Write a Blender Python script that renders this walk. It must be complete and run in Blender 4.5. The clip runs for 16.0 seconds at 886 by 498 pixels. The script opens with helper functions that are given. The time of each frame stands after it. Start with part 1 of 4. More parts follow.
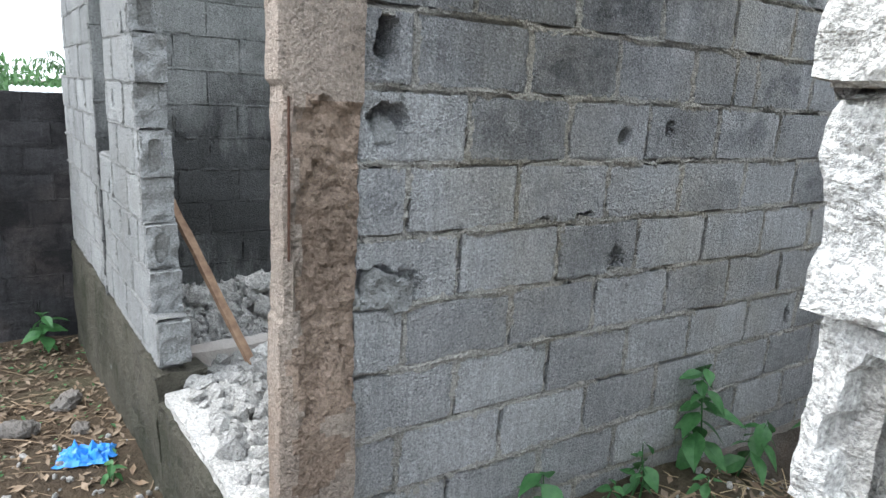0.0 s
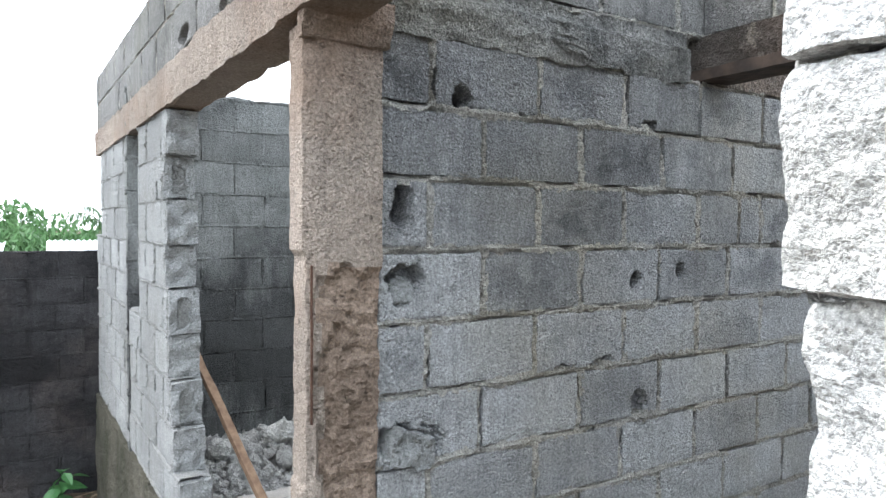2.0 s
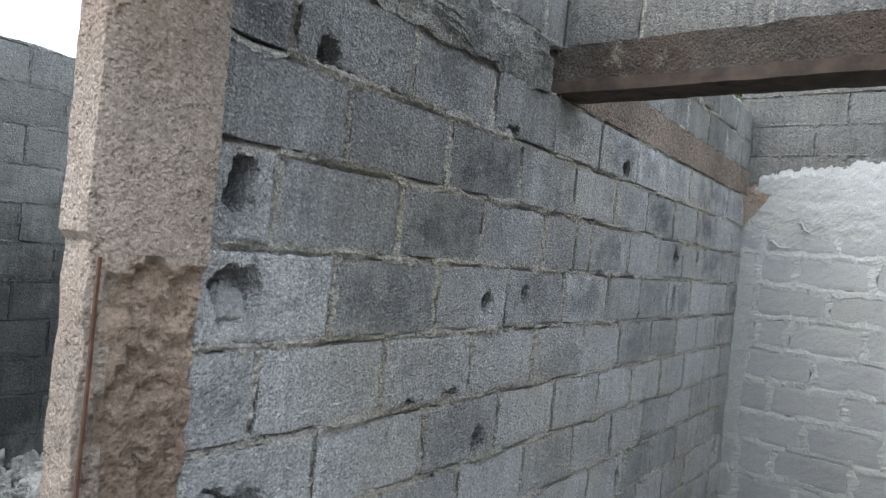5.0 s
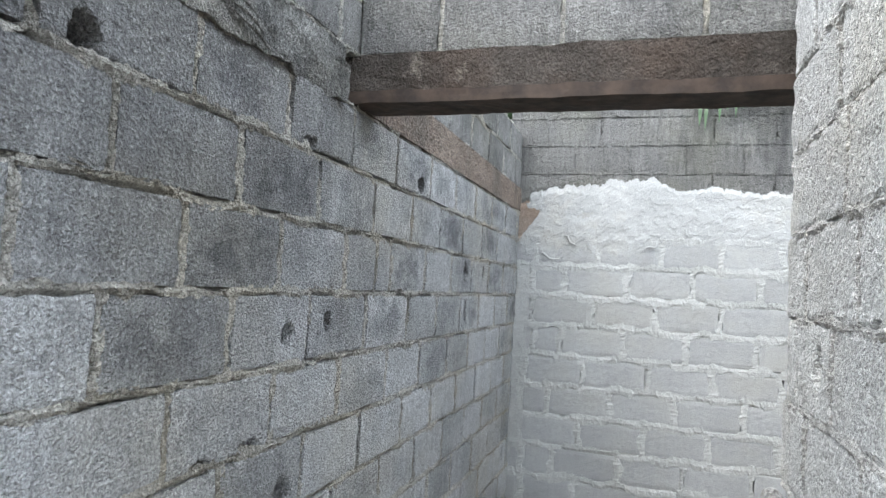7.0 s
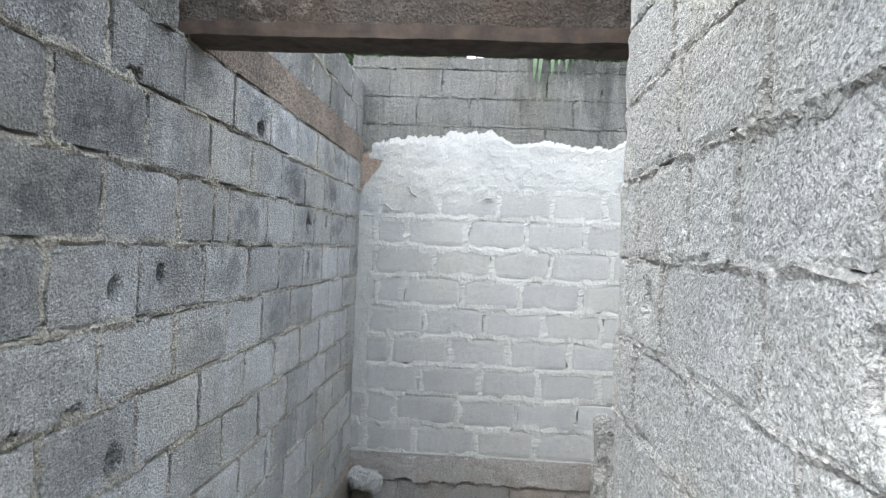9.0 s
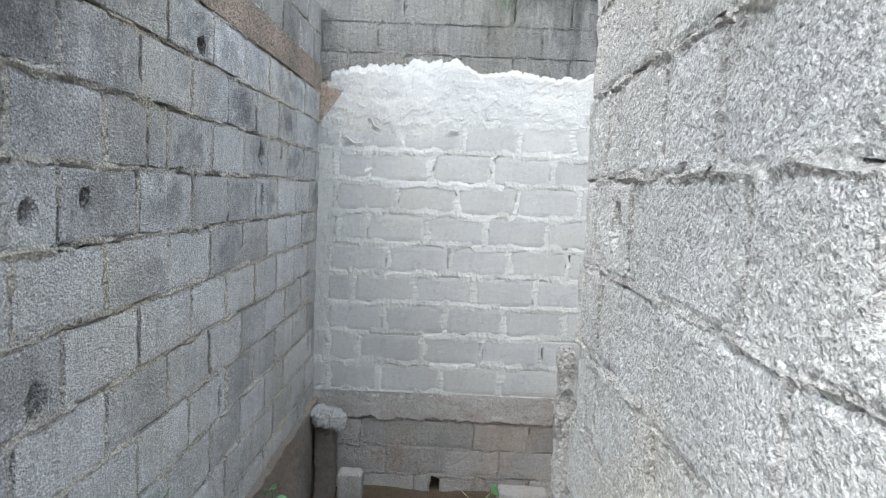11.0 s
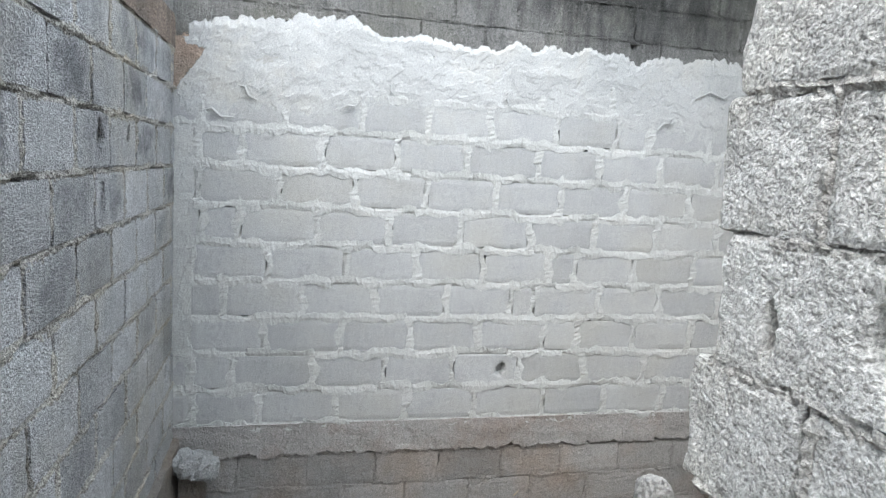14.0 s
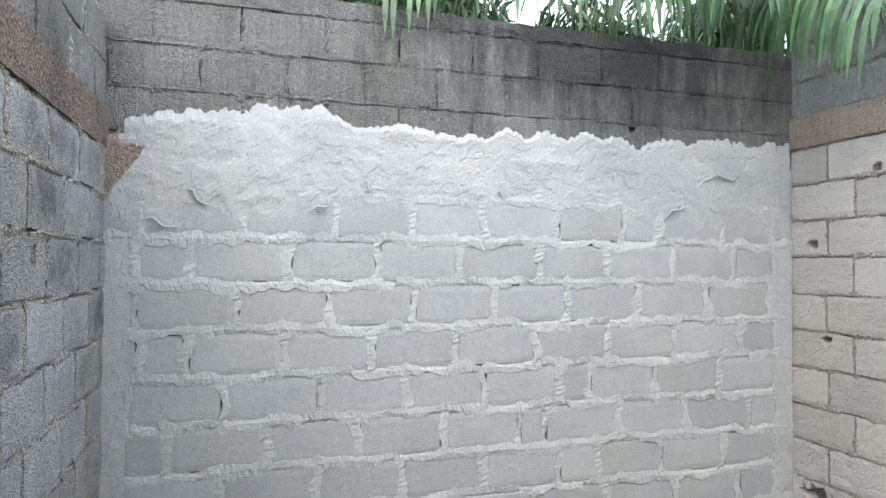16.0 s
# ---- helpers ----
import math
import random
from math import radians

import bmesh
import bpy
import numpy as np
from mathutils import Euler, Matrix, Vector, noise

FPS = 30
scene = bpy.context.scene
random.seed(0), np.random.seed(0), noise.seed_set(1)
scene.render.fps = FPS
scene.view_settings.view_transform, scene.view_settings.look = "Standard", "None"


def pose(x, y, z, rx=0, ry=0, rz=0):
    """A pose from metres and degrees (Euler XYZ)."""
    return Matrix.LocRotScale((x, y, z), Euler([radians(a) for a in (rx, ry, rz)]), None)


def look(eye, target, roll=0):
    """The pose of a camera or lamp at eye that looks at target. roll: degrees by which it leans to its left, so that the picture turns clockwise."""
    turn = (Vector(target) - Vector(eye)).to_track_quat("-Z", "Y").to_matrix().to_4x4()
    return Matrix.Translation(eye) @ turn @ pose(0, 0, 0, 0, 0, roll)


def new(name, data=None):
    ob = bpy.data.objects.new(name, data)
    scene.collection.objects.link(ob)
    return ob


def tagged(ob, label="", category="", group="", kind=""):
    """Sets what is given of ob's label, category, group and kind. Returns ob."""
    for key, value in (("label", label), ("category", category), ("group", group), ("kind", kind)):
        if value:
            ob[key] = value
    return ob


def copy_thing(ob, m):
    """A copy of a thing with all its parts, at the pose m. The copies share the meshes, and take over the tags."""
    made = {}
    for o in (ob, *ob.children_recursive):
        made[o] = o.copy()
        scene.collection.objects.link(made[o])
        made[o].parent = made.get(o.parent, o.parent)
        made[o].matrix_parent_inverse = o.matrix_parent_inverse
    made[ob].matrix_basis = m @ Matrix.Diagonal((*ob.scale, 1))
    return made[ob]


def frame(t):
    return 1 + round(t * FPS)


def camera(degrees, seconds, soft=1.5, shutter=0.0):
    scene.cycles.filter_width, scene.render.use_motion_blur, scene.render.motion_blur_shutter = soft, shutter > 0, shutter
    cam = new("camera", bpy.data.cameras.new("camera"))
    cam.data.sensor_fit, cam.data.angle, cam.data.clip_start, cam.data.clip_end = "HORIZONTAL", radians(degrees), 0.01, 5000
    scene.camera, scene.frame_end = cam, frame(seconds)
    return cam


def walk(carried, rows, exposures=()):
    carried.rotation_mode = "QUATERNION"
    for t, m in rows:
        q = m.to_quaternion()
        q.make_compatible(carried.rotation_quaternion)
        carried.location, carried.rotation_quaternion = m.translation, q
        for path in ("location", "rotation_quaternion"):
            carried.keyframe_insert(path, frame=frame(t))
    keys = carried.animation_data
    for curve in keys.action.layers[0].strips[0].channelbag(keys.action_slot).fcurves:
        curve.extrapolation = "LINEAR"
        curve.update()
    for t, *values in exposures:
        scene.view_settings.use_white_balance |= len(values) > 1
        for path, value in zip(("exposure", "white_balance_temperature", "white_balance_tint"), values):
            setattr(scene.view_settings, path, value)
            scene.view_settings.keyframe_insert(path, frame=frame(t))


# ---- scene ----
cam = camera(68.1, 16.0)
PATH = [
    (0, (0.284, 0.039, 1.622), (1.354, 1.667, 1.169), 3.1),
    (0.5, (0.346, 0.136, 1.651), (1.31, 1.865, 1.368), 1.4),
    (1, (0.332, 0.118, 1.678), (1.216, 1.895, 1.429), 0.5),
    (1.5, (0.282, 0.043, 1.707), (1.243, 1.788, 1.527), 0.1),
    (2, (0.262, -0.013, 1.723), (1.296, 1.698, 1.655), 0.4),
    (2.5, (0.302, 0.044, 1.746), (1.325, 1.76, 1.845), -0.2),
    (3, (0.395, 0.183, 1.752), (1.37, 1.921, 1.926), -0.3),
    (3.2, (0.429, 0.234, 1.746), (1.427, 1.959, 1.915), 0.8),
    (5.3, (0.331, 0.636, 1.677), (1.958, 1.798, 1.674), 5.0),
    (5.5, (0.367, 0.645, 1.677), (2.001, 1.798, 1.696), 4.0),
    (6, (0.466, 0.649, 1.687), (2.175, 1.687, 1.706), 3.6),
    (6.5, (0.497, 0.693, 1.682), (2.308, 1.539, 1.713), 3.8),
    (7, (0.481, 0.814, 1.696), (2.382, 1.425, 1.804), 3.3),
    (7.5, (0.488, 0.874, 1.702), (2.449, 1.252, 1.81), 2.2),
    (8, (0.489, 0.883, 1.704), (2.469, 1.146, 1.818), 2.2),
    (8.5, (0.499, 0.876, 1.691), (2.487, 1.076, 1.774), 2.1),
    (9, (0.519, 0.869, 1.666), (2.515, 0.99, 1.66), 2.4),
    (9.5, (0.521, 0.846, 1.651), (2.519, 0.922, 1.651), 3.3),
    (10, (0.545, 0.814, 1.626), (2.542, 0.844, 1.517), 3.0),
    (10.2, (0.55, 0.813, 1.607), (2.543, 0.86, 1.449), 2.7),
    (12.3, (1.03, 1.032, 1.613), (3.005, 0.859, 1.355), 0.1),
    (12.5, (1.066, 1.086, 1.637), (3.031, 0.808, 1.395), 0.2),
    (13, (1.213, 1.151, 1.657), (3.172, 0.776, 1.513), 0.5),
    (13.5, (1.462, 1.178, 1.689), (3.428, 0.832, 1.558), 1.6),
    (14, (1.657, 1.205, 1.746), (3.589, 0.755, 1.491), 3.3),
    (14.5, (1.861, 1.318, 1.789), (3.761, 0.736, 1.565), 2.6),
    (15, (1.954, 1.366, 1.822), (3.833, 0.699, 1.677), 2.2),
    (15.5, (2.196, 1.362, 1.823), (4.075, 0.681, 1.746), 0.3),
    (16, (2.423, 1.258, 1.792), (4.337, 0.679, 1.832), 0.3),
]
walk(cam, [(t, look(eye, target, roll)) for t, eye, target, roll in PATH],
     exposures=[(0, 1.46), (1.5, 1.64), (3, 1.58), (5.5, 1.36), (7, 1.8), (9, 1.85), (12.5, 1.93), (16, 1.7)])

# ---- light: bright overcast sky ----
world = bpy.data.worlds.new("overcast_sky")
scene.world = world
world.use_nodes = True
wn, wl = world.node_tree.nodes, world.node_tree.links
wn.clear()
sky = wn.new("ShaderNodeTexSky")
sky.sky_type = "NISHITA"
sky.sun_disc = False
sky.sun_elevation, sky.sun_rotation = radians(54), radians(-58)
sky.dust_density, sky.air_density = 4.0, 1.0
veil = wn.new("ShaderNodeMix")
veil.data_type = "RGBA"
veil.inputs["Factor"].default_value = 0.8
veil.inputs["B"].default_value = (9.9, 10.75, 11.75, 1)
bg = wn.new("ShaderNodeBackground")
bg.inputs["Strength"].default_value = 0.115
wo = wn.new("ShaderNodeOutputWorld")
wl.new(sky.outputs["Color"], veil.inputs["A"])
wl.new(veil.outputs["Result"], bg.inputs["Color"])
wl.new(bg.outputs["Background"], wo.inputs["Surface"])

sun = new("sun", bpy.data.lights.new("sun", "SUN"))
sun.data.energy, sun.data.angle, sun.data.color = 0.8, radians(40), (1.0, 0.99, 0.97)
sun.matrix_world = look((-5, 5, 13), (3, 0, 0))


# ---- materials ----
def nd(nt, kind, **kw):
    n = nt.nodes.new(kind)
    for k, v in kw.items():
        n.inputs[k].default_value = v
    return n


def math_node(nt, op, a, b):
    n = nt.nodes.new("ShaderNodeMath")
    n.operation = op
    for i, v in enumerate((a, b)):
        if isinstance(v, (int, float)):
            n.inputs[i].default_value = v
        else:
            nt.links.new(v, n.inputs[i])
    return n.outputs[0]


def mix(nt, fac, a, b, blend="MIX"):
    n = nt.nodes.new("ShaderNodeMix")
    n.data_type, n.blend_type = "RGBA", blend
    for sock, v in (("Factor", fac), ("A", a), ("B", b)):
        if isinstance(v, (int, float)):
            n.inputs[sock].default_value = v
        elif isinstance(v, tuple):
            n.inputs[sock].default_value = (*v, 1)
        else:
            nt.links.new(v, n.inputs[sock])
    return n.outputs["Result"]


def ramp(nt, src, lo, hi, a=0.0, b=1.0):
    n = nt.nodes.new("ShaderNodeMapRange")
    n.inputs["From Min"].default_value, n.inputs["From Max"].default_value = lo, hi
    n.inputs["To Min"].default_value, n.inputs["To Max"].default_value = a, b
    nt.links.new(src, n.inputs["Value"])
    return n.outputs["Result"]


def noise_tex(nt, vec, scale, detail=6.0, rough=0.6, stretch=None):
    n = nd(nt, "ShaderNodeTexNoise", Scale=scale, Detail=detail, Roughness=rough)
    if stretch:
        m = nt.nodes.new("ShaderNodeMapping")
        m.inputs["Scale"].default_value = stretch
        nt.links.new(vec, m.inputs["Vector"])
        vec = m.outputs["Vector"]
    nt.links.new(vec, n.inputs["Vector"])
    return n.outputs["Fac"]


def rough_mat(name, pale, dark, stain, stain_amount=0.5, stain_lo=0.45, stain_hi=0.65, vary=0.25, grain=90.0,
              bump=0.5, streak=0.25, tint=None, tint_amount=0.0, mould_z=None, rough=0.95, stain_scale=1.6, speckle=0.42,
              pits=0.0, centre_mould=0.0, patch=None):
    """Cement, mortar, stone or soil: two tones of grain, streaks of weather, stains, and coarse relief."""
    m = bpy.data.materials.new(name)
    m.use_nodes = True
    nt = m.node_tree
    p = nt.nodes["Principled BSDF"]
    geo = nt.nodes.new("ShaderNodeNewGeometry")
    pos = geo.outputs["Position"]
    info = nt.nodes.new("ShaderNodeObjectInfo")
    big = noise_tex(nt, pos, 3.2, 5)
    fine = noise_tex(nt, pos, grain, 5, 0.7)
    streaks = noise_tex(nt, pos, 1.0, 4, 0.6, (38, 38, 3.2))
    col = mix(nt, ramp(nt, big, 0.32, 0.68), dark, pale)
    brush = noise_tex(nt, pos, 1.0, 3, 0.7, (150, 150, 22))
    col = mix(nt, 1.0, col, ramp(nt, brush, 0.3, 0.7, 1 - 0.4 * streak, 1 + 0.4 * streak), "MULTIPLY")
    pock = noise_tex(nt, pos, 34.0, 4, 0.65)
    col = mix(nt, ramp(nt, pock, 0.63, 0.7, 0.0, min(0.5, bump * 0.55)), col, tuple(c * 0.3 for c in dark))
    col = mix(nt, ramp(nt, streaks, 0.45, 0.75, 0.0, streak), col, tuple(c * 0.45 for c in dark))
    col = mix(nt, ramp(nt, streaks, 0.25, 0.42, streak, 0.0), col, tuple(min(1, c * 1.35) for c in pale))
    if tint:
        t = noise_tex(nt, pos, 1.1, 4)
        col = mix(nt, ramp(nt, t, 0.48, 0.68, 0.0, tint_amount), col, tint)
    st = noise_tex(nt, pos, stain_scale, 8, 0.72)
    fac = ramp(nt, st, stain_lo, stain_hi, 0.0, stain_amount)
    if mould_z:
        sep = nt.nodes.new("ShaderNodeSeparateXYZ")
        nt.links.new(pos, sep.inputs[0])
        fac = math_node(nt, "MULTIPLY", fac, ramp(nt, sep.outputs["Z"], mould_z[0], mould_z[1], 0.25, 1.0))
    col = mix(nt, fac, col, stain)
    if centre_mould:
        # mould that grows on the face of some blocks and spares their rims
        gen = nt.nodes.new("ShaderNodeTexCoord")
        gs = nt.nodes.new("ShaderNodeSeparateXYZ")
        nt.links.new(gen.outputs["Generated"], gs.inputs[0])
        face = None
        wob = noise_tex(nt, pos, 9.0, 5, 0.65)
        for axis, hi in (("X", 0.62), ("Z", 0.85)):
            e = math_node(nt, "MULTIPLY", gs.outputs[axis], math_node(nt, "SUBTRACT", 1.0, gs.outputs[axis]))
            e = math_node(nt, "ADD", math_node(nt, "MULTIPLY", e, 4.0), math_node(nt, "MULTIPLY", math_node(nt, "SUBTRACT", wob, 0.5), 3.6))
            e = ramp(nt, e, 0.0, hi + 0.35)
            face = e if face is None else math_node(nt, "MULTIPLY", face, e)
        other = math_node(nt, "FRACT", math_node(nt, "MULTIPLY", info.outputs["Random"], 17.3), 0.0)
        face = math_node(nt, "MULTIPLY", face, ramp(nt, other, 0.2, 1.0, 0.0, centre_mould))
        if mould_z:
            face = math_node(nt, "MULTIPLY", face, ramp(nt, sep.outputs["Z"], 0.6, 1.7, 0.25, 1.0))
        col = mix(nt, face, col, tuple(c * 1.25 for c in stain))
    if patch:
        # one large black growth of mould, with streaks running down from it
        centre, radii, strength = patch
        mp = nt.nodes.new("ShaderNodeMapping")
        mp.inputs["Location"].default_value = tuple(-c / r for c, r in zip(centre, radii))
        mp.inputs["Scale"].default_value = tuple(1 / r for r in radii)
        nt.links.new(pos, mp.inputs["Vector"])
        ln = nt.nodes.new("ShaderNodeVectorMath")
        ln.operation = "LENGTH"
        nt.links.new(mp.outputs["Vector"], ln.inputs[0])
        far = math_node(nt, "ADD", ln.outputs["Value"], math_node(nt, "MULTIPLY", math_node(nt, "SUBTRACT", noise_tex(nt, pos, 1.0, 6, 0.7, (5, 5, 1.6)), 0.5), 2.4))
        col = mix(nt, ramp(nt, far, 0.5, 1.25, strength, 0.0), col, (0.035, 0.036, 0.038))
    if pits:
        grit = noise_tex(nt, pos, 125.0, 3, 0.6)
        col = mix(nt, ramp(nt, grit, 0.55, 0.66, 0.0, pits), col, tuple(c * 0.35 for c in dark))
        col = mix(nt, ramp(nt, grit, 0.33, 0.44, pits * 0.6, 0.0), col, tuple(min(0.9, c * 1.3) for c in pale))
    # tone of its own for each piece
    tone = ramp(nt, info.outputs["Random"], 0, 1, 1 - vary, 1 + vary)
    col = mix(nt, 1.0, col, tone, "MULTIPLY")
    specks = noise_tex(nt, pos, grain * 2.6, 3, 0.7)
    col = mix(nt, 1.0, col, ramp(nt, fine, 0.32, 0.68, 1 - 0.75 * speckle, 1 + 0.6 * speckle), "MULTIPLY")
    col = mix(nt, 1.0, col, ramp(nt, specks, 0.3, 0.7, 1 - 0.6 * speckle, 1 + 0.6 * speckle), "MULTIPLY")
    nt.links.new(col, p.inputs["Base Color"])
    p.inputs["Roughness"].default_value = rough
    p.inputs["Specular IOR Level"].default_value = 0.25
    cells = nd(nt, "ShaderNodeTexVoronoi", Scale=grain * 0.9)
    nt.links.new(pos, cells.inputs["Vector"])
    h = math_node(nt, "ADD", math_node(nt, "MULTIPLY", fine, 1.2), math_node(nt, "MULTIPLY", ramp(nt, cells.outputs["Distance"], 0.0, 0.5), 0.5))
    h = math_node(nt, "ADD", h, math_node(nt, "MULTIPLY", noise_tex(nt, pos, grain * 0.22, 4), 2.2))
    h = math_node(nt, "SUBTRACT", h, ramp(nt, pock, 0.6, 0.7, 0.0, 1.2))
    if pits:
        h = math_node(nt, "SUBTRACT", h, ramp(nt, grit, 0.42, 0.66, 0.0, 1.6 * pits))
    b = nd(nt, "ShaderNodeBump", Strength=min(1.0, bump * 1.25), Distance=0.02)
    nt.links.new(h, b.inputs["Height"])
    nt.links.new(b.outputs["Normal"], p.inputs["Normal"])
    return m


def plain_mat(name, a, b, scale=20.0, rough=0.6, bump=0.15, metal=0.0, through_light=0.0):
    m = bpy.data.materials.new(name)
    m.use_nodes = True
    nt = m.node_tree
    p = nt.nodes["Principled BSDF"]
    geo = nt.nodes.new("ShaderNodeNewGeometry")
    n = noise_tex(nt, geo.outputs["Position"], scale, 5)
    isl = geo.outputs["Random Per Island"]
    col = mix(nt, ramp(nt, n, 0.35, 0.65), a, b)
    col = mix(nt, 1.0, col, ramp(nt, isl, 0, 1, 0.7, 1.3), "MULTIPLY")
    nt.links.new(col, p.inputs["Base Color"])
    p.inputs["Roughness"].default_value, p.inputs["Metallic"].default_value = rough, metal
    bp = nd(nt, "ShaderNodeBump", Strength=bump, Distance=0.01)
    nt.links.new(n, bp.inputs["Height"])
    nt.links.new(bp.outputs["Normal"], p.inputs["Normal"])
    if through_light:
        tr = nt.nodes.new("ShaderNodeBsdfTranslucent")
        nt.links.new(col, tr.inputs["Color"])
        ms = nd(nt, "ShaderNodeMixShader", Fac=through_light)
        nt.links.new(p.outputs[0], ms.inputs[1])
        nt.links.new(tr.outputs[0], ms.inputs[2])
        nt.links.new(ms.outputs[0], nt.nodes["Material Output"].inputs["Surface"])
    return m


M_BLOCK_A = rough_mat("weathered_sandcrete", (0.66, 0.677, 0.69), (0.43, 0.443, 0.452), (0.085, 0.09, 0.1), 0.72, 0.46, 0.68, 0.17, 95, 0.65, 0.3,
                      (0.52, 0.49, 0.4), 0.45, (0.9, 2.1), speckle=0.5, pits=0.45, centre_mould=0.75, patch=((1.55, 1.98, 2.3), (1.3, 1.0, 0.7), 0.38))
M_MORTAR_A = rough_mat("weathered_mortar", (0.58, 0.57, 0.53), (0.38, 0.37, 0.34), (0.09, 0.09, 0.09), 0.5, 0.5, 0.66, 0.1, 70, 0.7, 0.15, (0.52, 0.46, 0.34), 0.6, (0.9, 2.1),
                       speckle=0.5, stain_scale=3.0, pits=0.35)
M_BLOCK_B = rough_mat("pale_coarse_sandcrete", (0.7, 0.7, 0.685), (0.55, 0.55, 0.535), (0.36, 0.34, 0.3), 0.45, 0.52, 0.7, 0.06, 75, 0.45, 0.05,
                      (0.59, 0.55, 0.455), 0.6, speckle=0.5, pits=0.55)
M_MORTAR_B = rough_mat("pale_mortar", (0.7, 0.69, 0.665), (0.53, 0.52, 0.495), (0.3, 0.28, 0.25), 0.4, 0.5, 0.68, 0.1, 70, 0.6, 0.05, (0.76, 0.7, 0.57), 0.4, pits=0.35)
M_BLOCK_C = rough_mat("grey_pointed_block", (0.385, 0.395, 0.396), (0.32, 0.33, 0.333), (0.26, 0.26, 0.23), 0.35, 0.5, 0.68, 0.08, 120, 0.17, 0.06, (0.37, 0.36, 0.31), 0.4, speckle=0.25)
M_MORTAR_C = rough_mat("pale_grey_pointing", (0.435, 0.445, 0.44), (0.375, 0.385, 0.376), (0.35, 0.34, 0.3), 0.4, 0.5, 0.7, 0.05, 100, 0.22, 0.05, speckle=0.25)
M_PLASTER = rough_mat("fresh_cement_render", (0.41, 0.42, 0.418), (0.345, 0.355, 0.352), (0.36, 0.34, 0.28), 0.45, 0.5, 0.68, 0.05, 110, 0.14, 0.05, speckle=0.28)
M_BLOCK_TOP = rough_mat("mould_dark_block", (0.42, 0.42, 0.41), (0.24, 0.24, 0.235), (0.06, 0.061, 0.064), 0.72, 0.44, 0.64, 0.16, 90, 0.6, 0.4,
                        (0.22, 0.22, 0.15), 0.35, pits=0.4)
M_LEDGE = rough_mat("smeared_weathered_cement", (0.5, 0.5, 0.48), (0.3, 0.3, 0.29), (0.09, 0.095, 0.095), 0.7, 0.45, 0.62, 0.1, 60, 0.8, 0.3, (0.38, 0.35, 0.26), 0.5, None, 0.95, 3.5, 0.6, 0.4)
M_BLOCK_CTOP = rough_mat("streaked_upper_block", (0.29, 0.29, 0.283), (0.175, 0.175, 0.17), (0.07, 0.072, 0.07), 0.55, 0.45, 0.66, 0.12, 90, 0.6, 0.4, (0.24, 0.24, 0.16), 0.3,
                         pits=0.3, patch=((6.3, -1.15, 3.3), (1.0, 1.5, 0.55), 0.85))
M_BLOCK_FOOT = rough_mat("damp_footing_block", (0.3, 0.28, 0.26), (0.19, 0.175, 0.16), (0.1, 0.085, 0.06), 0.6, 0.45, 0.65, 0.15, 90, 0.6, 0.1,
                         (0.25, 0.17, 0.11), 0.6)
M_BLOCK_D = rough_mat("cream_block", (0.53, 0.5, 0.47), (0.43, 0.405, 0.38), (0.3, 0.26, 0.2), 0.35, 0.52, 0.7, 0.12, 110, 0.4, 0.06, (0.5, 0.435, 0.38), 0.6, speckle=0.2)
M_MORTAR_D = rough_mat("cream_mortar", (0.5, 0.46, 0.42), (0.38, 0.345, 0.31), (0.2, 0.16, 0.12), 0.5, 0.48, 0.66, 0.1, 80, 0.8, 0.05)
M_BLOCK_E = rough_mat("pale_grey_block", (0.39, 0.4, 0.4), (0.27, 0.28, 0.28), (0.13, 0.13, 0.115), 0.5, 0.5, 0.66, 0.12, 90, 0.6, 0.2)
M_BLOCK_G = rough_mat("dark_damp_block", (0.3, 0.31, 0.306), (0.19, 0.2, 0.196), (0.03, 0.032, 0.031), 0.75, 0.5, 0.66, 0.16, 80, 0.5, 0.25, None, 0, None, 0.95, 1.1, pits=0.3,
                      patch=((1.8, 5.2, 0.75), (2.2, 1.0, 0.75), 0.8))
M_MORTAR_E = rough_mat("grey_front_mortar", (0.36, 0.365, 0.36), (0.25, 0.255, 0.25), (0.12, 0.12, 0.105), 0.45, 0.5, 0.66, 0.1, 90, 0.6, 0.15)
M_FOOT_C = rough_mat("grey_footing_block", (0.34, 0.335, 0.33), (0.25, 0.245, 0.24), (0.16, 0.13, 0.1), 0.5, 0.48, 0.66, 0.16, 90, 0.4, 0.1, (0.3, 0.23, 0.18), 0.6)
M_FLOOR_EDGE = rough_mat("brown_grey_screed", (0.36, 0.352, 0.345), (0.29, 0.28, 0.272), (0.23, 0.175, 0.145), 0.6, 0.48, 0.64, 0.1, 90, 0.4, 0.1, (0.38, 0.37, 0.36), 0.6)
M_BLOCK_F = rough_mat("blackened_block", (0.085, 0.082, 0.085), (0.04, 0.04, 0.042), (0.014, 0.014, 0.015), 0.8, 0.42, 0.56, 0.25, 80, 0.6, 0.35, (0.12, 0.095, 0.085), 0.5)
M_CONC = rough_mat("brown_concrete", (0.54, 0.46, 0.395), (0.38, 0.315, 0.265), (0.17, 0.145, 0.125), 0.55, 0.48, 0.66, 0.08, 85, 0.9, 0.22, (0.36, 0.23, 0.16), 0.6)
M_CONC_BAND = rough_mat("weathered_brown_band", (0.36, 0.29, 0.24), (0.22, 0.175, 0.145), (0.1, 0.09, 0.08), 0.7, 0.45, 0.6, 0.08, 70, 1.0, 0.25, speckle=1.0)
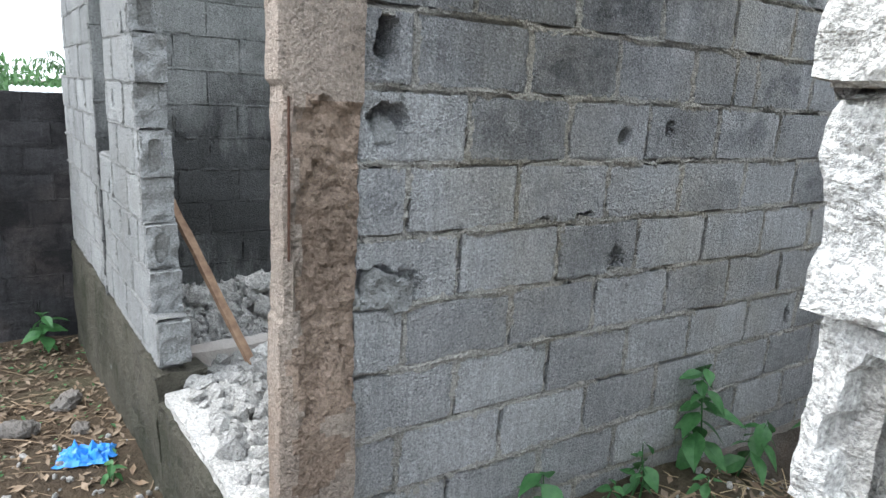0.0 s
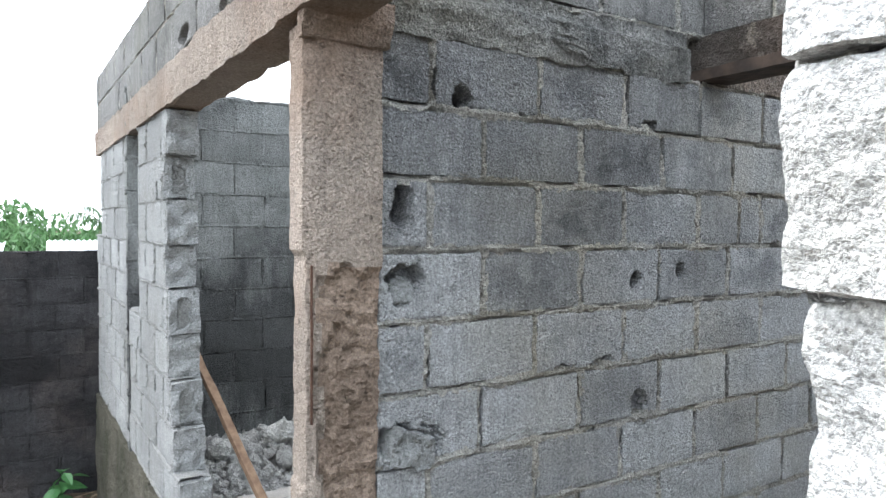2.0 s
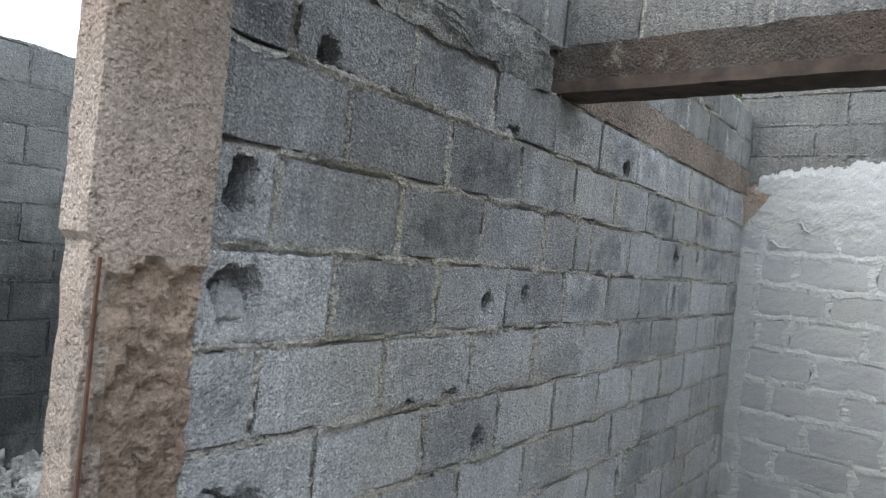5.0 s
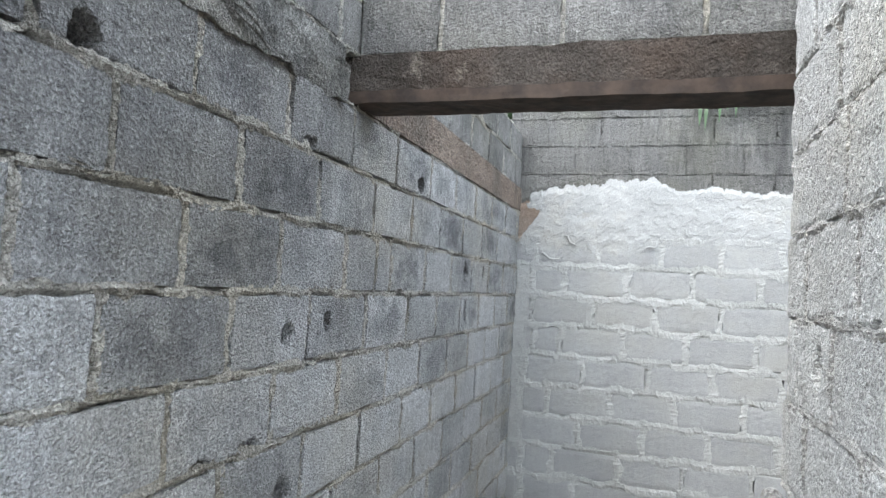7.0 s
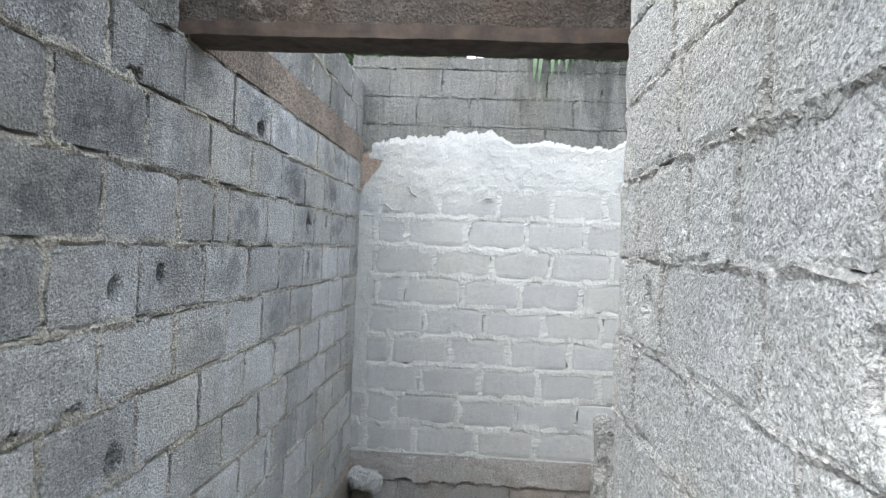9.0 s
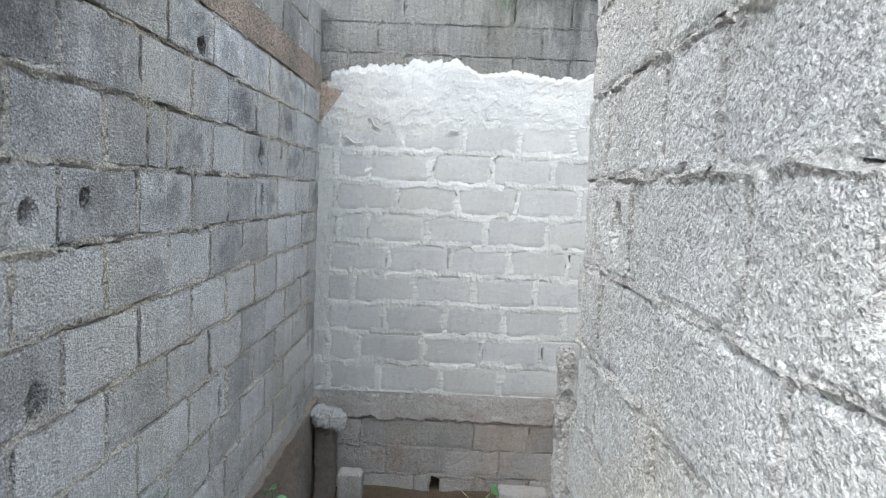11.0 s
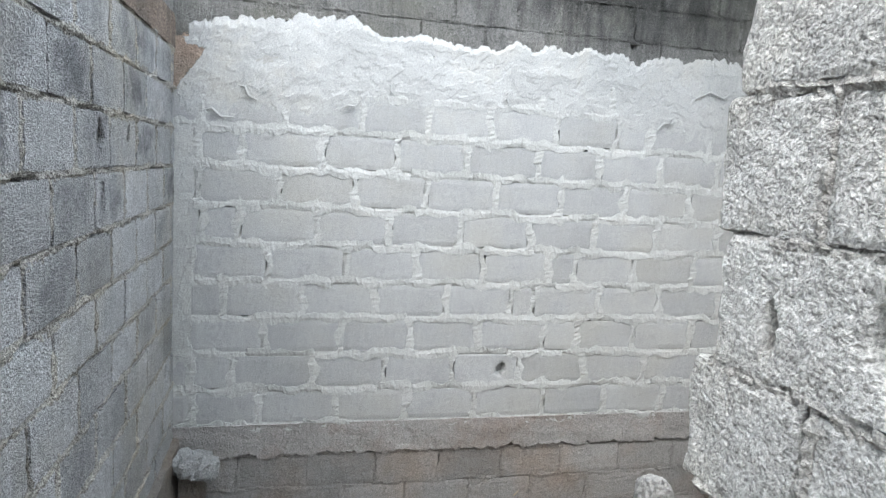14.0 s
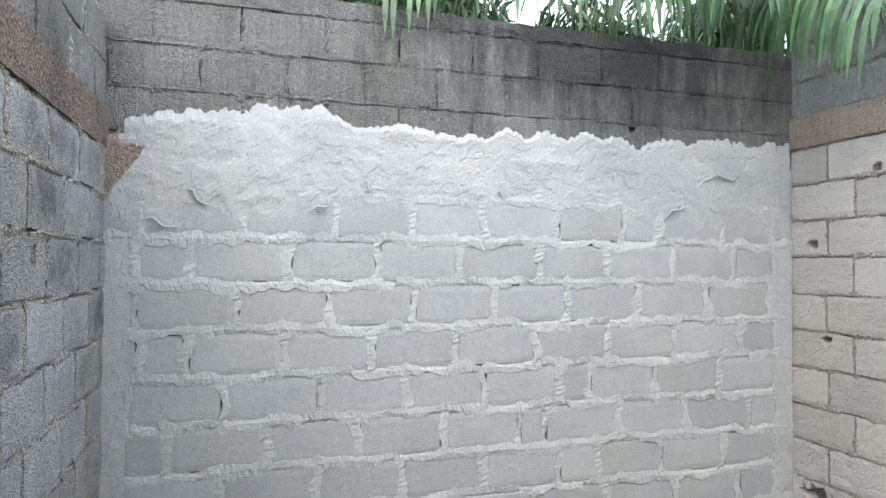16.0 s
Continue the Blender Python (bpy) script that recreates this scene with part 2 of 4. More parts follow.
M_CONC_RAW = rough_mat("spalled_aggregate", (0.46, 0.36, 0.29), (0.3, 0.225, 0.175), (0.1, 0.07, 0.05), 0.6, 0.45, 0.62, 0.08, 55, 1.0, 0.05)
M_CONC_OLD = rough_mat("weathered_lintel_concrete", (0.16, 0.14, 0.125), (0.075, 0.064, 0.056), (0.45, 0.4, 0.34), 0.6, 0.58, 0.68, 0.08, 85, 0.9, 0.1, (0.13, 0.08, 0.055), 0.7, None, 0.95, 5.0)
M_RUST = plain_mat("rusty_brown_board", (0.03, 0.022, 0.018), (0.075, 0.052, 0.04), 14, 0.85, 0.4)
M_WHITE_BREAK = rough_mat("fresh_broken_cement", (0.74, 0.73, 0.7), (0.55, 0.54, 0.52), (0.3, 0.28, 0.25), 0.4, 0.5, 0.66, 0.15, 60, 1.0, 0.02)
M_RUBBLE = rough_mat("pale_rubble", (0.78, 0.77, 0.74), (0.56, 0.55, 0.53), (0.3, 0.29, 0.27), 0.5, 0.5, 0.68, 0.3, 60, 0.9, 0.02)
M_SOIL = rough_mat("brown_soil", (0.14, 0.1, 0.066), (0.065, 0.047, 0.032), (0.06, 0.05, 0.035), 0.6, 0.45, 0.62, 0.0, 60, 1.0, 0.0, (0.16, 0.16, 0.1), 0.6)
M_MOSS_BASE = rough_mat("mossy_plinth", (0.17, 0.155, 0.125), (0.085, 0.08, 0.064), (0.035, 0.04, 0.026), 0.8, 0.42, 0.6, 0.1, 70, 0.8, 0.2)
M_STRAW = plain_mat("dry_straw", (0.46, 0.38, 0.24), (0.3, 0.22, 0.13), 8, 0.9)
M_TWIG = plain_mat("dry_twig", (0.2, 0.14, 0.09), (0.32, 0.24, 0.16), 8, 0.9)
M_LITTER = plain_mat("dead_leaf_litter", (0.16, 0.11, 0.07), (0.28, 0.22, 0.16), 9, 0.95)
M_LEAF = plain_mat("green_leaf", (0.045, 0.15, 0.05), (0.09, 0.24, 0.085), 18, 0.45, 0.2, 0, 0.3)
M_PALM = plain_mat("palm_leaf", (0.04, 0.1, 0.04), (0.095, 0.185, 0.075), 7, 0.4, 0.1, 0, 0.3)
M_TREE = plain_mat("dark_tree_leaf", (0.02, 0.05, 0.018), (0.05, 0.095, 0.035), 3, 0.5, 0.1, 0, 0.2)
M_FAR = plain_mat("far_tree_leaf", (0.06, 0.15, 0.05), (0.13, 0.24, 0.1), 1.2, 0.6, 0.1, 0, 0.25)
M_BARK = plain_mat("bark", (0.11, 0.085, 0.06), (0.2, 0.16, 0.12), 12, 0.95, 0.6)
M_WOOD = plain_mat("old_brown_board", (0.17, 0.1, 0.065), (0.3, 0.2, 0.13), 16, 0.85, 0.4)
M_BLUE = plain_mat("blue_plastic", (0.02, 0.2, 0.62), (0.06, 0.34, 0.8), 14, 0.35, 0.2)
M_WHITE_PL = plain_mat("dirty_white_plastic", (0.6, 0.56, 0.5), (0.38, 0.33, 0.28), 10, 0.5, 0.3)
M_ROOF = plain_mat("pale_sheet_roof", (0.62, 0.66, 0.68), (0.5, 0.52, 0.53), 2, 0.4, 0.1, 0.2)
M_REBAR = plain_mat("rusty_steel_bar", (0.07, 0.035, 0.025), (0.12, 0.065, 0.045), 30, 0.8, 0.3, 0.4)


# ---- building helpers ----
def mesh_from(name, verts, faces, mat):
    me = bpy.data.meshes.new(name)
    me.from_pydata([tuple(v) for v in verts], [], faces)
    me.update()
    if mat:
        me.materials.append(mat)
    return me


def part(name, data, mat=None, parent=None, label=""):
    """One mesh object, from a bmesh or a mesh, under a thing."""
    if isinstance(data, bmesh.types.BMesh):
        me = bpy.data.meshes.new(name)
        data.to_mesh(me)
        data.free()
        data = me
    if mat and not data.materials:
        data.materials.append(mat)
    ob = new(name, data)
    if parent is not None:
        ob.parent = parent
    if label:
        ob["label"] = label
    return ob


def rough_box(size, cell, amp, seed, freq=9.0, shape=None, round_edge=0.0):
    """A box from the origin to size, cut in cells and roughened; shape(p) may move a point further."""
    bm = bmesh.new()
    n = [max(1, round(s / cell)) for s in size]
    made = {}

    def vert(i, j, k):
        key = (i, j, k)
        if key not in made:
            p = Vector((size[0] * i / n[0], size[1] * j / n[1], size[2] * k / n[2]))
            c = Vector(size) / 2
            q = p + noise.noise_vector(p * freq + Vector((seed * 7.3, seed * 3.1, seed))) * amp
            q += noise.noise_vector(p * freq * 3.1 + Vector((seed, seed * 5.7, 2))) * amp * 0.5
            edge = (i in (0, n[0])) + (j in (0, n[1])) + (k in (0, n[2]))
            if edge > 1 and round_edge:
                q += (c - p).normalized() * round_edge * (edge - 1)
            made[key] = bm.verts.new(shape(p, q) if shape else q)
        return made[key]

    for a, b, c in ((0, 1, 2), (1, 2, 0), (2, 0, 1)):
        for i in range(n[a]):
            for j in range(n[b]):
                for side in (0, n[c]):
                    ids = []
                    for di, dj in ((0, 0), (1, 0), (1, 1), (0, 1)):
                        key = [0, 0, 0]
                        key[a], key[b], key[c] = i + di, j + dj, side
                        ids.append(vert(*key))
                    bm.faces.new(ids if side else ids[::-1])
    return bm


def tube(points, radii, sides=6):
    bm = bmesh.new()
    rings = []
    for i, p in enumerate(points):
        d = (points[min(i + 1, len(points) - 1)] - points[max(i - 1, 0)]).normalized()
        a = d.orthogonal().normalized()
        b = d.cross(a)
        rings.append([bm.verts.new(p + (a * math.cos(t) + b * math.sin(t)) * radii[i]) for t in [2 * math.pi * j / sides for j in range(sides)]])
    for r, q in zip(rings, rings[1:]):
        for j in range(sides):
            bm.faces.new((r[j], r[(j + 1) % sides], q[(j + 1) % sides], q[j]))
    bm.faces.new(rings[-1])
    bm.faces.new(rings[0][::-1])
    return bm


def turned(bm, m):
    bmesh.ops.transform(bm, matrix=m, verts=bm.verts)
    return bm


def block_mesh(name, L, H, D, mat, seed, holes=(), amp=0.004, fine=False):
    """A block whose front lies in the plane y = 0, with worn edges; holes (x, z, rx, rz, depth) are broken into its front."""
    rnd = random.Random(seed)
    cell = 0.009 if holes else 0.014 if fine else 0.03
    nx, nz = max(6, int(L / cell)), max(5, int(H / cell))
    verts, faces = [], []
    for k in range(nz + 1):
        for i in range(nx + 1):
            x, z = L * i / nx, H * k / nz
            rim = (i in (0, nx)) + (k in (0, nz))
            at = Vector((x * 9, z * 9, seed * 3.7))
            y = amp * (0.55 * noise.noise(at) + 0.5 * noise.noise(at * 3.3)) + rnd.uniform(-amp, amp) * 0.2
            if rim:
                y += 0.003 * rim + amp * max(0, noise.noise(at * 1.7) * 1.6)
                x += amp * 1.3 * noise.noise(at * 2.1) + rnd.uniform(-amp, amp) * 0.5
                z += amp * 1.3 * noise.noise(at * 2.1 + Vector((5, 5, 5))) + rnd.uniform(-amp, amp) * 0.5
            for hx, hz, rx, rz, dep in holes:
                w = noise.noise(Vector((x * 22 + hx * 9, z * 22, seed))) * 0.5 + noise.noise(Vector((x * 60, z * 60, seed))) * 0.18
                d = math.hypot((x - hx) / rx, (z - hz) / rz) + w
                if d < 1:
                    # steep under the upper rim, with broken stuff lying on the lower lip
                    y = max(y, dep * min(1, (1 - d) * (6 if z > hz else 2.6)))
                elif d < 1.45:
                    y += 0.008 * (1.45 - d)
            verts.append((x, y, z))
    W = nx + 1
    for k in range(nz):
        for i in range(nx):
            faces.append((k * W + i, k * W + i + 1, (k + 1) * W + i + 1, (k + 1) * W + i))
    ring = [i for i in range(W)] + [k * W + nx for k in range(1, nz + 1)] + [nz * W + i for i in range(nx - 1, -1, -1)] + [k * W for k in range(nz - 1, 0, -1)]
    base = len(verts)
    for r in ring:
        verts.append((verts[r][0], D, verts[r][2]))
    c = len(ring)
    for j in range(c):
        a, b = ring[j], ring[(j + 1) % c]
        faces.append((b, a, base + j, base + (j + 1) % c))
    faces.append(tuple(base + j for j in range(c)))
    return mesh_from(name, verts, faces, mat)


def boxes_mesh(name, boxes, mat):
    verts, faces = [], []
    for x0, y0, z0, x1, y1, z1 in boxes:
        o = len(verts)
        verts += [(x, y, z) for z in (z0, z1) for y in (y0, y1) for x in (x0, x1)]
        faces += [tuple(o + i for i in f) for f in ((0, 2, 3, 1), (4, 5, 7, 6), (0, 1, 5, 4), (2, 6, 7, 3), (0, 4, 6, 2), (1, 3, 7, 5))]
    return mesh_from(name, verts, faces, mat)


def lumpy_strip(verts, faces, p0, p1, half, depth0, depth1, upright, seed, wob=0.25, crack=0.0, flare=0.0):
    """A ribbon of mortar between two points of the wall's plane, uneven in width and depth, with open cracks here and there."""
    rise, lip = (0.003, 0.0015) if depth0 < 0 else (0.008, 0.004)
    rnd = random.Random(seed)
    length = abs(p1[0] - p0[0]) + abs(p1[1] - p0[1])
    n = max(2, int(length / (0.05 if wob < 0.3 else 0.016)))
    o = len(verts)
    for i in range(n + 1):
        f = i / n
        u, z = p0[0] + (p1[0] - p0[0]) * f, p0[1] + (p1[1] - p0[1]) * f
        near_end = max(0, 1 - min(f, 1 - f) * length / 0.05)
        gap = crack * min(1, max(0, noise.noise(Vector((u * 4.3, z * 4.3, 31))) * 3.0 + 0.5))
        side = noise.noise(Vector((u * 2.1, z * 2.1, 77)))
        drift = half * wob * 0.9 * noise.noise(Vector((u * 7, z * 7, 13)))
        for s, y in ((-1, depth1), (-0.9, depth0 + lip), (0, depth0 - rnd.random() * rise), (0.9, depth0 + lip), (1, depth1)):
            w = s * half * (1 + wob * (1.6 * noise.noise(Vector((u * 11 + s * 5, z * 11, seed * 9))) + rnd.uniform(-0.5, 0.5) * (0.35 if flare else 1)) + flare * near_end ** 2) + drift
            yy = y + (rnd.uniform(-1, 1) * rise * 0.7 if y != depth1 else 0)
            if y != depth1 and s * side <= 0:
                yy += gap * (1.0 if s else 0.4)
            if y == depth1:
                w *= 0.9
            verts.append((u + w, yy, z) if upright else (u, yy, z + w))
    for i in range(n):
        for j in range(4):
            a = o + i * 5 + j
            q = (a, a + 1, a + 6, a + 5)
            faces.append(q if upright else q[::-1])


def block_wall(name, label, origin, yaw, z_ref, course, first, last, module, phases, span, depth, mats,
               joint=0.02, recess=0.008, thick=0.2, holes=(), openings=(), extra=None, kind="structure", mat_of=None, amp=0.004, seed=1, fine=False, wob=0.25, lap=0.0,
               crack=0.0, flare=0.0, cut_at=None):
    """A wall of coursed blocks. Its face is the plane y = 0 of its own axes; u runs along x. span(k): the course's ends."""
    wall = tagged(new(name), label, "wall", kind=kind)
    wall.matrix_world = Matrix.Translation(origin) @ Matrix.Rotation(radians(yaw), 4, "Z")
    block_mat, mortar_mat = mats
    variants = {}
    core, mv, mf = [], [], []
    rnd = random.Random(seed)
    for k in range(first, last):
        z0, z1 = z_ref + k * course, z_ref + (k + 1) * course
        a, b = span(k)
        ph = phases[k % 2]
        cuts = [a]
        i = math.ceil((a - ph) / module + 0.12)
        if cut_at and k in cut_at:
            cuts += [c for c in cut_at[k] if a < c < b]
        while not (cut_at and k in cut_at) and ph + i * module < b - 0.06:
            cuts.append(ph + i * module + rnd.uniform(-0.012, 0.012))
            i += 1
        if extra and k in extra:
            cuts += [c for c in extra[k] if a < c < b]
            cuts.sort()
        cuts.append(b)
        mid = (z0 + z1) / 2
        runs = []
        for ua, ub in zip(cuts, cuts[1:]):
            pieces = [(ua, ub)]
            for o0, o1, p0, p1 in openings:
                if p0 - 0.02 < mid < p1 + 0.02:
                    cutp = []
                    for x0, x1 in pieces:
                        if x1 <= o0 or x0 >= o1:
                            cutp.append((x0, x1))
                        else:
                            if x0 < o0 - 0.03:
                                cutp.append((x0, o0))
                            if x1 > o1 + 0.03:
                                cutp.append((o1, x1))
                    pieces = cutp
            runs += pieces
        for ua, ub in runs:
            core.append((ua + 0.012, depth - 0.012, z0 - 0.001, ub - 0.012 + 0.024 * (ub < b), thick, z1 + 0.001))
            gap = joint - lap
            L, H = ub - ua - gap, course - gap
            here = [(hu - ua - gap / 2, hz - z0 - gap / 2, rx, rz, dep) for hu, hz, rx, rz, dep in holes if ua < hu < ub and z0 < hz < z1]
            m = mat_of(k, ua) if mat_of else block_mat
            if here or fine:
                me = block_mesh("block", L, H, depth, m, rnd.random() * 99, here, amp, fine)
                sx = 1.0
            else:
                key = (rnd.randrange(5), m.name, L > module * 0.7)
                ref = (module if key[2] else module / 2) - gap
                if key not in variants:
                    variants[key] = block_mesh("block", ref, H, depth, m, hash(key[:1]) + seed, (), amp)
                me, sx = variants[key], L / ref
            pr = rnd.uniform(-1, 1) * (0.002 if lap > 0.02 else 0.004)
            BLOCKS.append((me, wall, (ua + gap / 2, pr, z0 + gap / 2), sx))
            lumpy_strip(mv, mf, (ub, z0), (ub, z1), joint / 2 + 0.003, recess, depth, True, rnd.random(), wob, crack, flare)
            lumpy_strip(mv, mf, (ua, z0), (ub, z0), joint / 2 + 0.003, recess, depth, False, rnd.random(), wob, crack, flare)
            lumpy_strip(mv, mf, (ua, z1), (ub, z1), joint / 2 + 0.003, recess, depth, False, rnd.random(), wob, crack, flare)
    part("core", boxes_mesh("core", core, mortar_mat), None, wall)
    part("mortar", mesh_from("mortar", mv, mf, mortar_mat), None, wall)["kind"] = "stuff"
    return wall


BLOCKS = []


def put_block(me, wall, at, sx):
    ob = new("block", me)
    ob.parent = wall
    ob.location, ob.scale = at, (sx, 1, 1)


# ---- ground ----
def smooth(a, b, x):
    f = min(1, max(0, (x - a) / (b - a)))
    return f * f * (3 - 2 * f)


def ground_z(x, y):
    z = -0.2
    out = smooth(1.4, 3.6, y) * (1 - smooth(0.95, 1.1, x))
    z -= 0.46 * out + 0.28 * smooth(3.6, 7.2, y) * (1 - smooth(0.95, 1.1, x))
    z += 0.2 * (1 - smooth(1.2, 2.4, x)) * (1 - smooth(1.3, 1.8, y))
    room = smooth(3.0, 5.2, x) * (1 - smooth(1.99, 2.1, y))
    z -= 0.85 * room * (1 - smooth(6.4, 6.6, x))
    z += noise.noise(Vector((x * 1.7, y * 1.7, 0))) * 0.03 + noise.noise(Vector((x * 7, y * 7, 3))) * 0.012
    return z


def grid_axis(lo, hi, near_lo, near_hi, step):
    far = [1, 2, 4, 8, 16, 30, 60, 120, 240, 400]
    mid = list(np.arange(near_lo, near_hi + step / 2, step))
    return [near_lo - f for f in far[::-1] if near_lo - f >= lo] + mid + [near_hi + f for f in far if near_hi + f <= hi]


gx, gy = grid_axis(-400, 400, -3.0, 6.6, 0.06), grid_axis(-400, 400, -3.0, 8.0, 0.06)
gv = [(x, y, ground_z(x, y)) for y in gy for x in gx]
W = len(gx)
gf = [(j * W + i, j * W + i + 1, (j + 1) * W + i + 1, (j + 1) * W + i) for j in range(len(gy) - 1) for i in range(W - 1)]
tagged(new("ground", mesh_from("ground", gv, gf, M_SOIL)), "trodden brown soil with leaf litter", "ground", kind="structure")

# ---- wall A: the long weathered wall beside the passage ----
Y_A = 1.976
JA = dict(joint=0.03, recess=0.0, wob=0.8, lap=0.004, crack=0.04)
A_HOLES = [(1.3, 1.80, 0.04, 0.085, 0.12), (1.315, 1.53, 0.075, 0.075, 0.09), (2.45, 1.5, 0.05, 0.055, 0.07), (2.73, 1.535, 0.03, 0.035, 0.09),
           (2.25, 1.165, 0.055, 0.022, 0.1), (2.04, 1.155, 0.05, 0.018, 0.09), (2.48, 0.96, 0.05, 0.065, 0.06), (1.54, 2.17, 0.042, 0.05, 0.11), (2.51, 2.165, 0.05, 0.025, 0.1),
           (3.67, 2.2, 0.05, 0.04, 0.1), (4.61, 1.78, 0.05, 0.05, 0.11), (4.65, 1.53, 0.03, 0.06, 0.11), (3.96, 0.48, 0.03, 0.07, 0.11),
           (5.1, 1.8, 0.03, 0.04, 0.09), (6.06, 0.3, 0.05, 0.06, 0.1), (1.3, 0.99, 0.1, 0.055, 0.07), (1.42, 0.96, 0.06, 0.05, 0.06)]
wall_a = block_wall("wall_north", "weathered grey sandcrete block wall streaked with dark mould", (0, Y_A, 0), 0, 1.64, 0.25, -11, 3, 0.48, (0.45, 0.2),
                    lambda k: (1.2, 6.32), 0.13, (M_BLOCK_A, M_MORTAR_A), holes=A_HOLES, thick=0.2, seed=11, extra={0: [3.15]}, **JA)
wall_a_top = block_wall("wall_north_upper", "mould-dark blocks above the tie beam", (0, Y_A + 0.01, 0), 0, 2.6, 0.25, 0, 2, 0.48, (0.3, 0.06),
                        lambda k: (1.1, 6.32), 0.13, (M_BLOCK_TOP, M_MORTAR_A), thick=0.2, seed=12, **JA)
bm = rough_box((3.36, 0.2, 0.205), 0.06, 0.006, 5)
beam_a = tagged(part("tie_beam", turned(bm, Matrix.Translation((2.95, Y_A - 0.004, 2.392))), M_CONC_BAND), "brown cast concrete tie beam band in the block wall", "beam", kind="structure")


def ledge(p, q):
    if p.y < 0.02:
        torn = noise.noise(Vector((p.x * 5, p.z * 14, 1)))
        q.y -= 0.002 + 0.022 * max(0, torn) + 0.02 * max(0, noise.noise(Vector((p.x * 9, p.z * 22, 5)))) - 0.012 * max(0, -torn)
        if p.z > 0.16:
            q.y += 0.02
    if p.z < 0.03:
        q.z += 0.03 * noise.noise(Vector((p.x * 4, 2, 2))) + 0.022 * noise.noise(Vector((p.x * 13, 2, 2))) - 0.012
    return q


bm = rough_box((1.58, 0.2, 0.215), 0.018, 0.006, 8, 14, ledge)
tagged(part("cement_ledge", turned(bm, Matrix.Translation((1.18, Y_A - 0.004, 2.385))), M_LEDGE), "ragged weathered cement smeared over the wall", "ledge", kind="structure")
for i, (x, z, L, a) in enumerate(((1.95, 2.45, 0.2, -8), (1.98, 2.43, 0.22, -14), (1.93, 2.47, 0.18, -3))):
    # folds left by the trowel in the smeared cement
    pts = [Vector((0, 0, 0)), Vector((L * 0.5, -0.012, 0.006)), Vector((L, 0, 0.0))]
    fold = tagged(part("cement_fold", tube(pts, (0.003, 0.009, 0.003)), M_LEDGE), "pale fold in the smeared cement", "ledge", kind="structure")
    fold.matrix_world = Matrix.Translation((x, Y_A - 0.022, z)) @ Matrix.Rotation(radians(-a), 4, "Y")


# loose broken lump stuck in the hole near the pillar
def lump(name, at, size, seed, mat, label, category, parent=None):
    bm = rough_box(size, min(size) / 4, min(size) * 0.22, seed, 6 / max(size), None, min(size) * 0.16)
    bmesh.ops.translate(bm, vec=-Vector(size) / 2, verts=bm.verts)
    ob = part(name, bm, mat, parent)
    ob.location, ob.rotation_euler = at, (seed * 1.3 % 0.5, seed * 2.1 % 0.4, seed * 1.7 % 6)
    for p in ob.data.polygons:
        p.use_smooth = False
    return tagged(ob, label, category, "broken lumps lying about") if label else ob


bm = rough_box((0.2, 0.06, 0.13), 0.016, 0.022, 3, 17, None, 0.02)
tagged(part("cement_chunk", turned(bm, Matrix.Translation((1.22, Y_A - 0.022, 0.905)) @ Matrix.Rotation(radians(14), 4, "Y")), M_BLOCK_E),
       "broken grey cement lump wedged in the block wall", "rubble")
bm = rough_box((0.125, 0.05, 0.1), 0.014, 0.012, 4, 16, lambda p, q: Vector((q.x + (0.0625 - p.x) * 0.5 * p.z / 0.1, q.y + 0.03 * p.z / 0.1, q.z)), 0.012)
tagged(part("cement_chunk", turned(bm, Matrix.Translation((1.25, Y_A + 0.004, 1.45))), M_BLOCK_E), "grey cement filling a broken block hole", "rubble")


# pillar at the corner
def pillar_shape(p, q):
    if p.y < 0.02:
        lo, hi = 0.6, 1.59
        edge = 0.05 * noise.noise(Vector((p.x * 12, p.z * 6, 4)))
        if p.x > 0.07 + edge * 1.5 and lo + 0.25 * noise.noise(Vector((p.x * 8, 3, 3))) < p.z - 0.35 + 0.35 < hi + edge:
            q.y += 0.028 + 0.022 * noise.noise(p * 24)
        if p.x < 0.05:
            q.y += (0.05 - p.x) * 0.35
    if p.x < 0.02 and 0.9 < p.z < 1.63:
        q.x += 0.012 + 0.01 * noise.noise(Vector((1, p.y * 10, p.z * 9)))
    q.z = p.z + (q.z - p.z) * 0.4
    return q


def up_from(base, shape):
    def moved(p, q):
        off = Vector((0, 0, base))
        return shape(p + off, q + off) - off
    return moved


pillar = tagged(new("pillar"), "brown concrete corner pillar with a spalled rough band", "pillar", kind="structure")
bm = rough_box((0.265, 0.14, 3.25), 0.019, 0.005, 2, 10, up_from(-0.9, pillar_shape))
shaft = part("shaft", turned(bm, Matrix.Translation((0.94, 1.935, -0.9))), M_CONC, pillar)
shaft.data.materials.append(M_CONC_RAW)
for f in shaft.data.polygons:
    c = f.center
    if f.normal.y < 0 and c.x > 1.0 + 0.05 * noise.noise(c * 9) and 0.45 + 0.5 * noise.noise(c * 5) < c.z < 1.595 + 0.03 * noise.noise(c * 9):
        f.material_index = 1
bm = rough_box((0.006, 0.008, 0.5), 0.04, 0.001, 3)
part("rebar", turned(bm, Matrix.Translation((0.962, 1.936, 1.1))), M_REBAR, pillar, "exposed rusty reinforcing bar")

bm = rough_box((0.3, 0.07, 0.13), 0.018, 0.006, 6, 12, lambda p, q: Vector((q.x, q.y + (0.05 * (1 - p.z / 0.07) if p.y < 0.02 and p.z < 0.07 else 0), q.z)))
part("head", turned(bm, Matrix.Translation((0.925, 1.885, 2.3))), M_CONC, pillar)

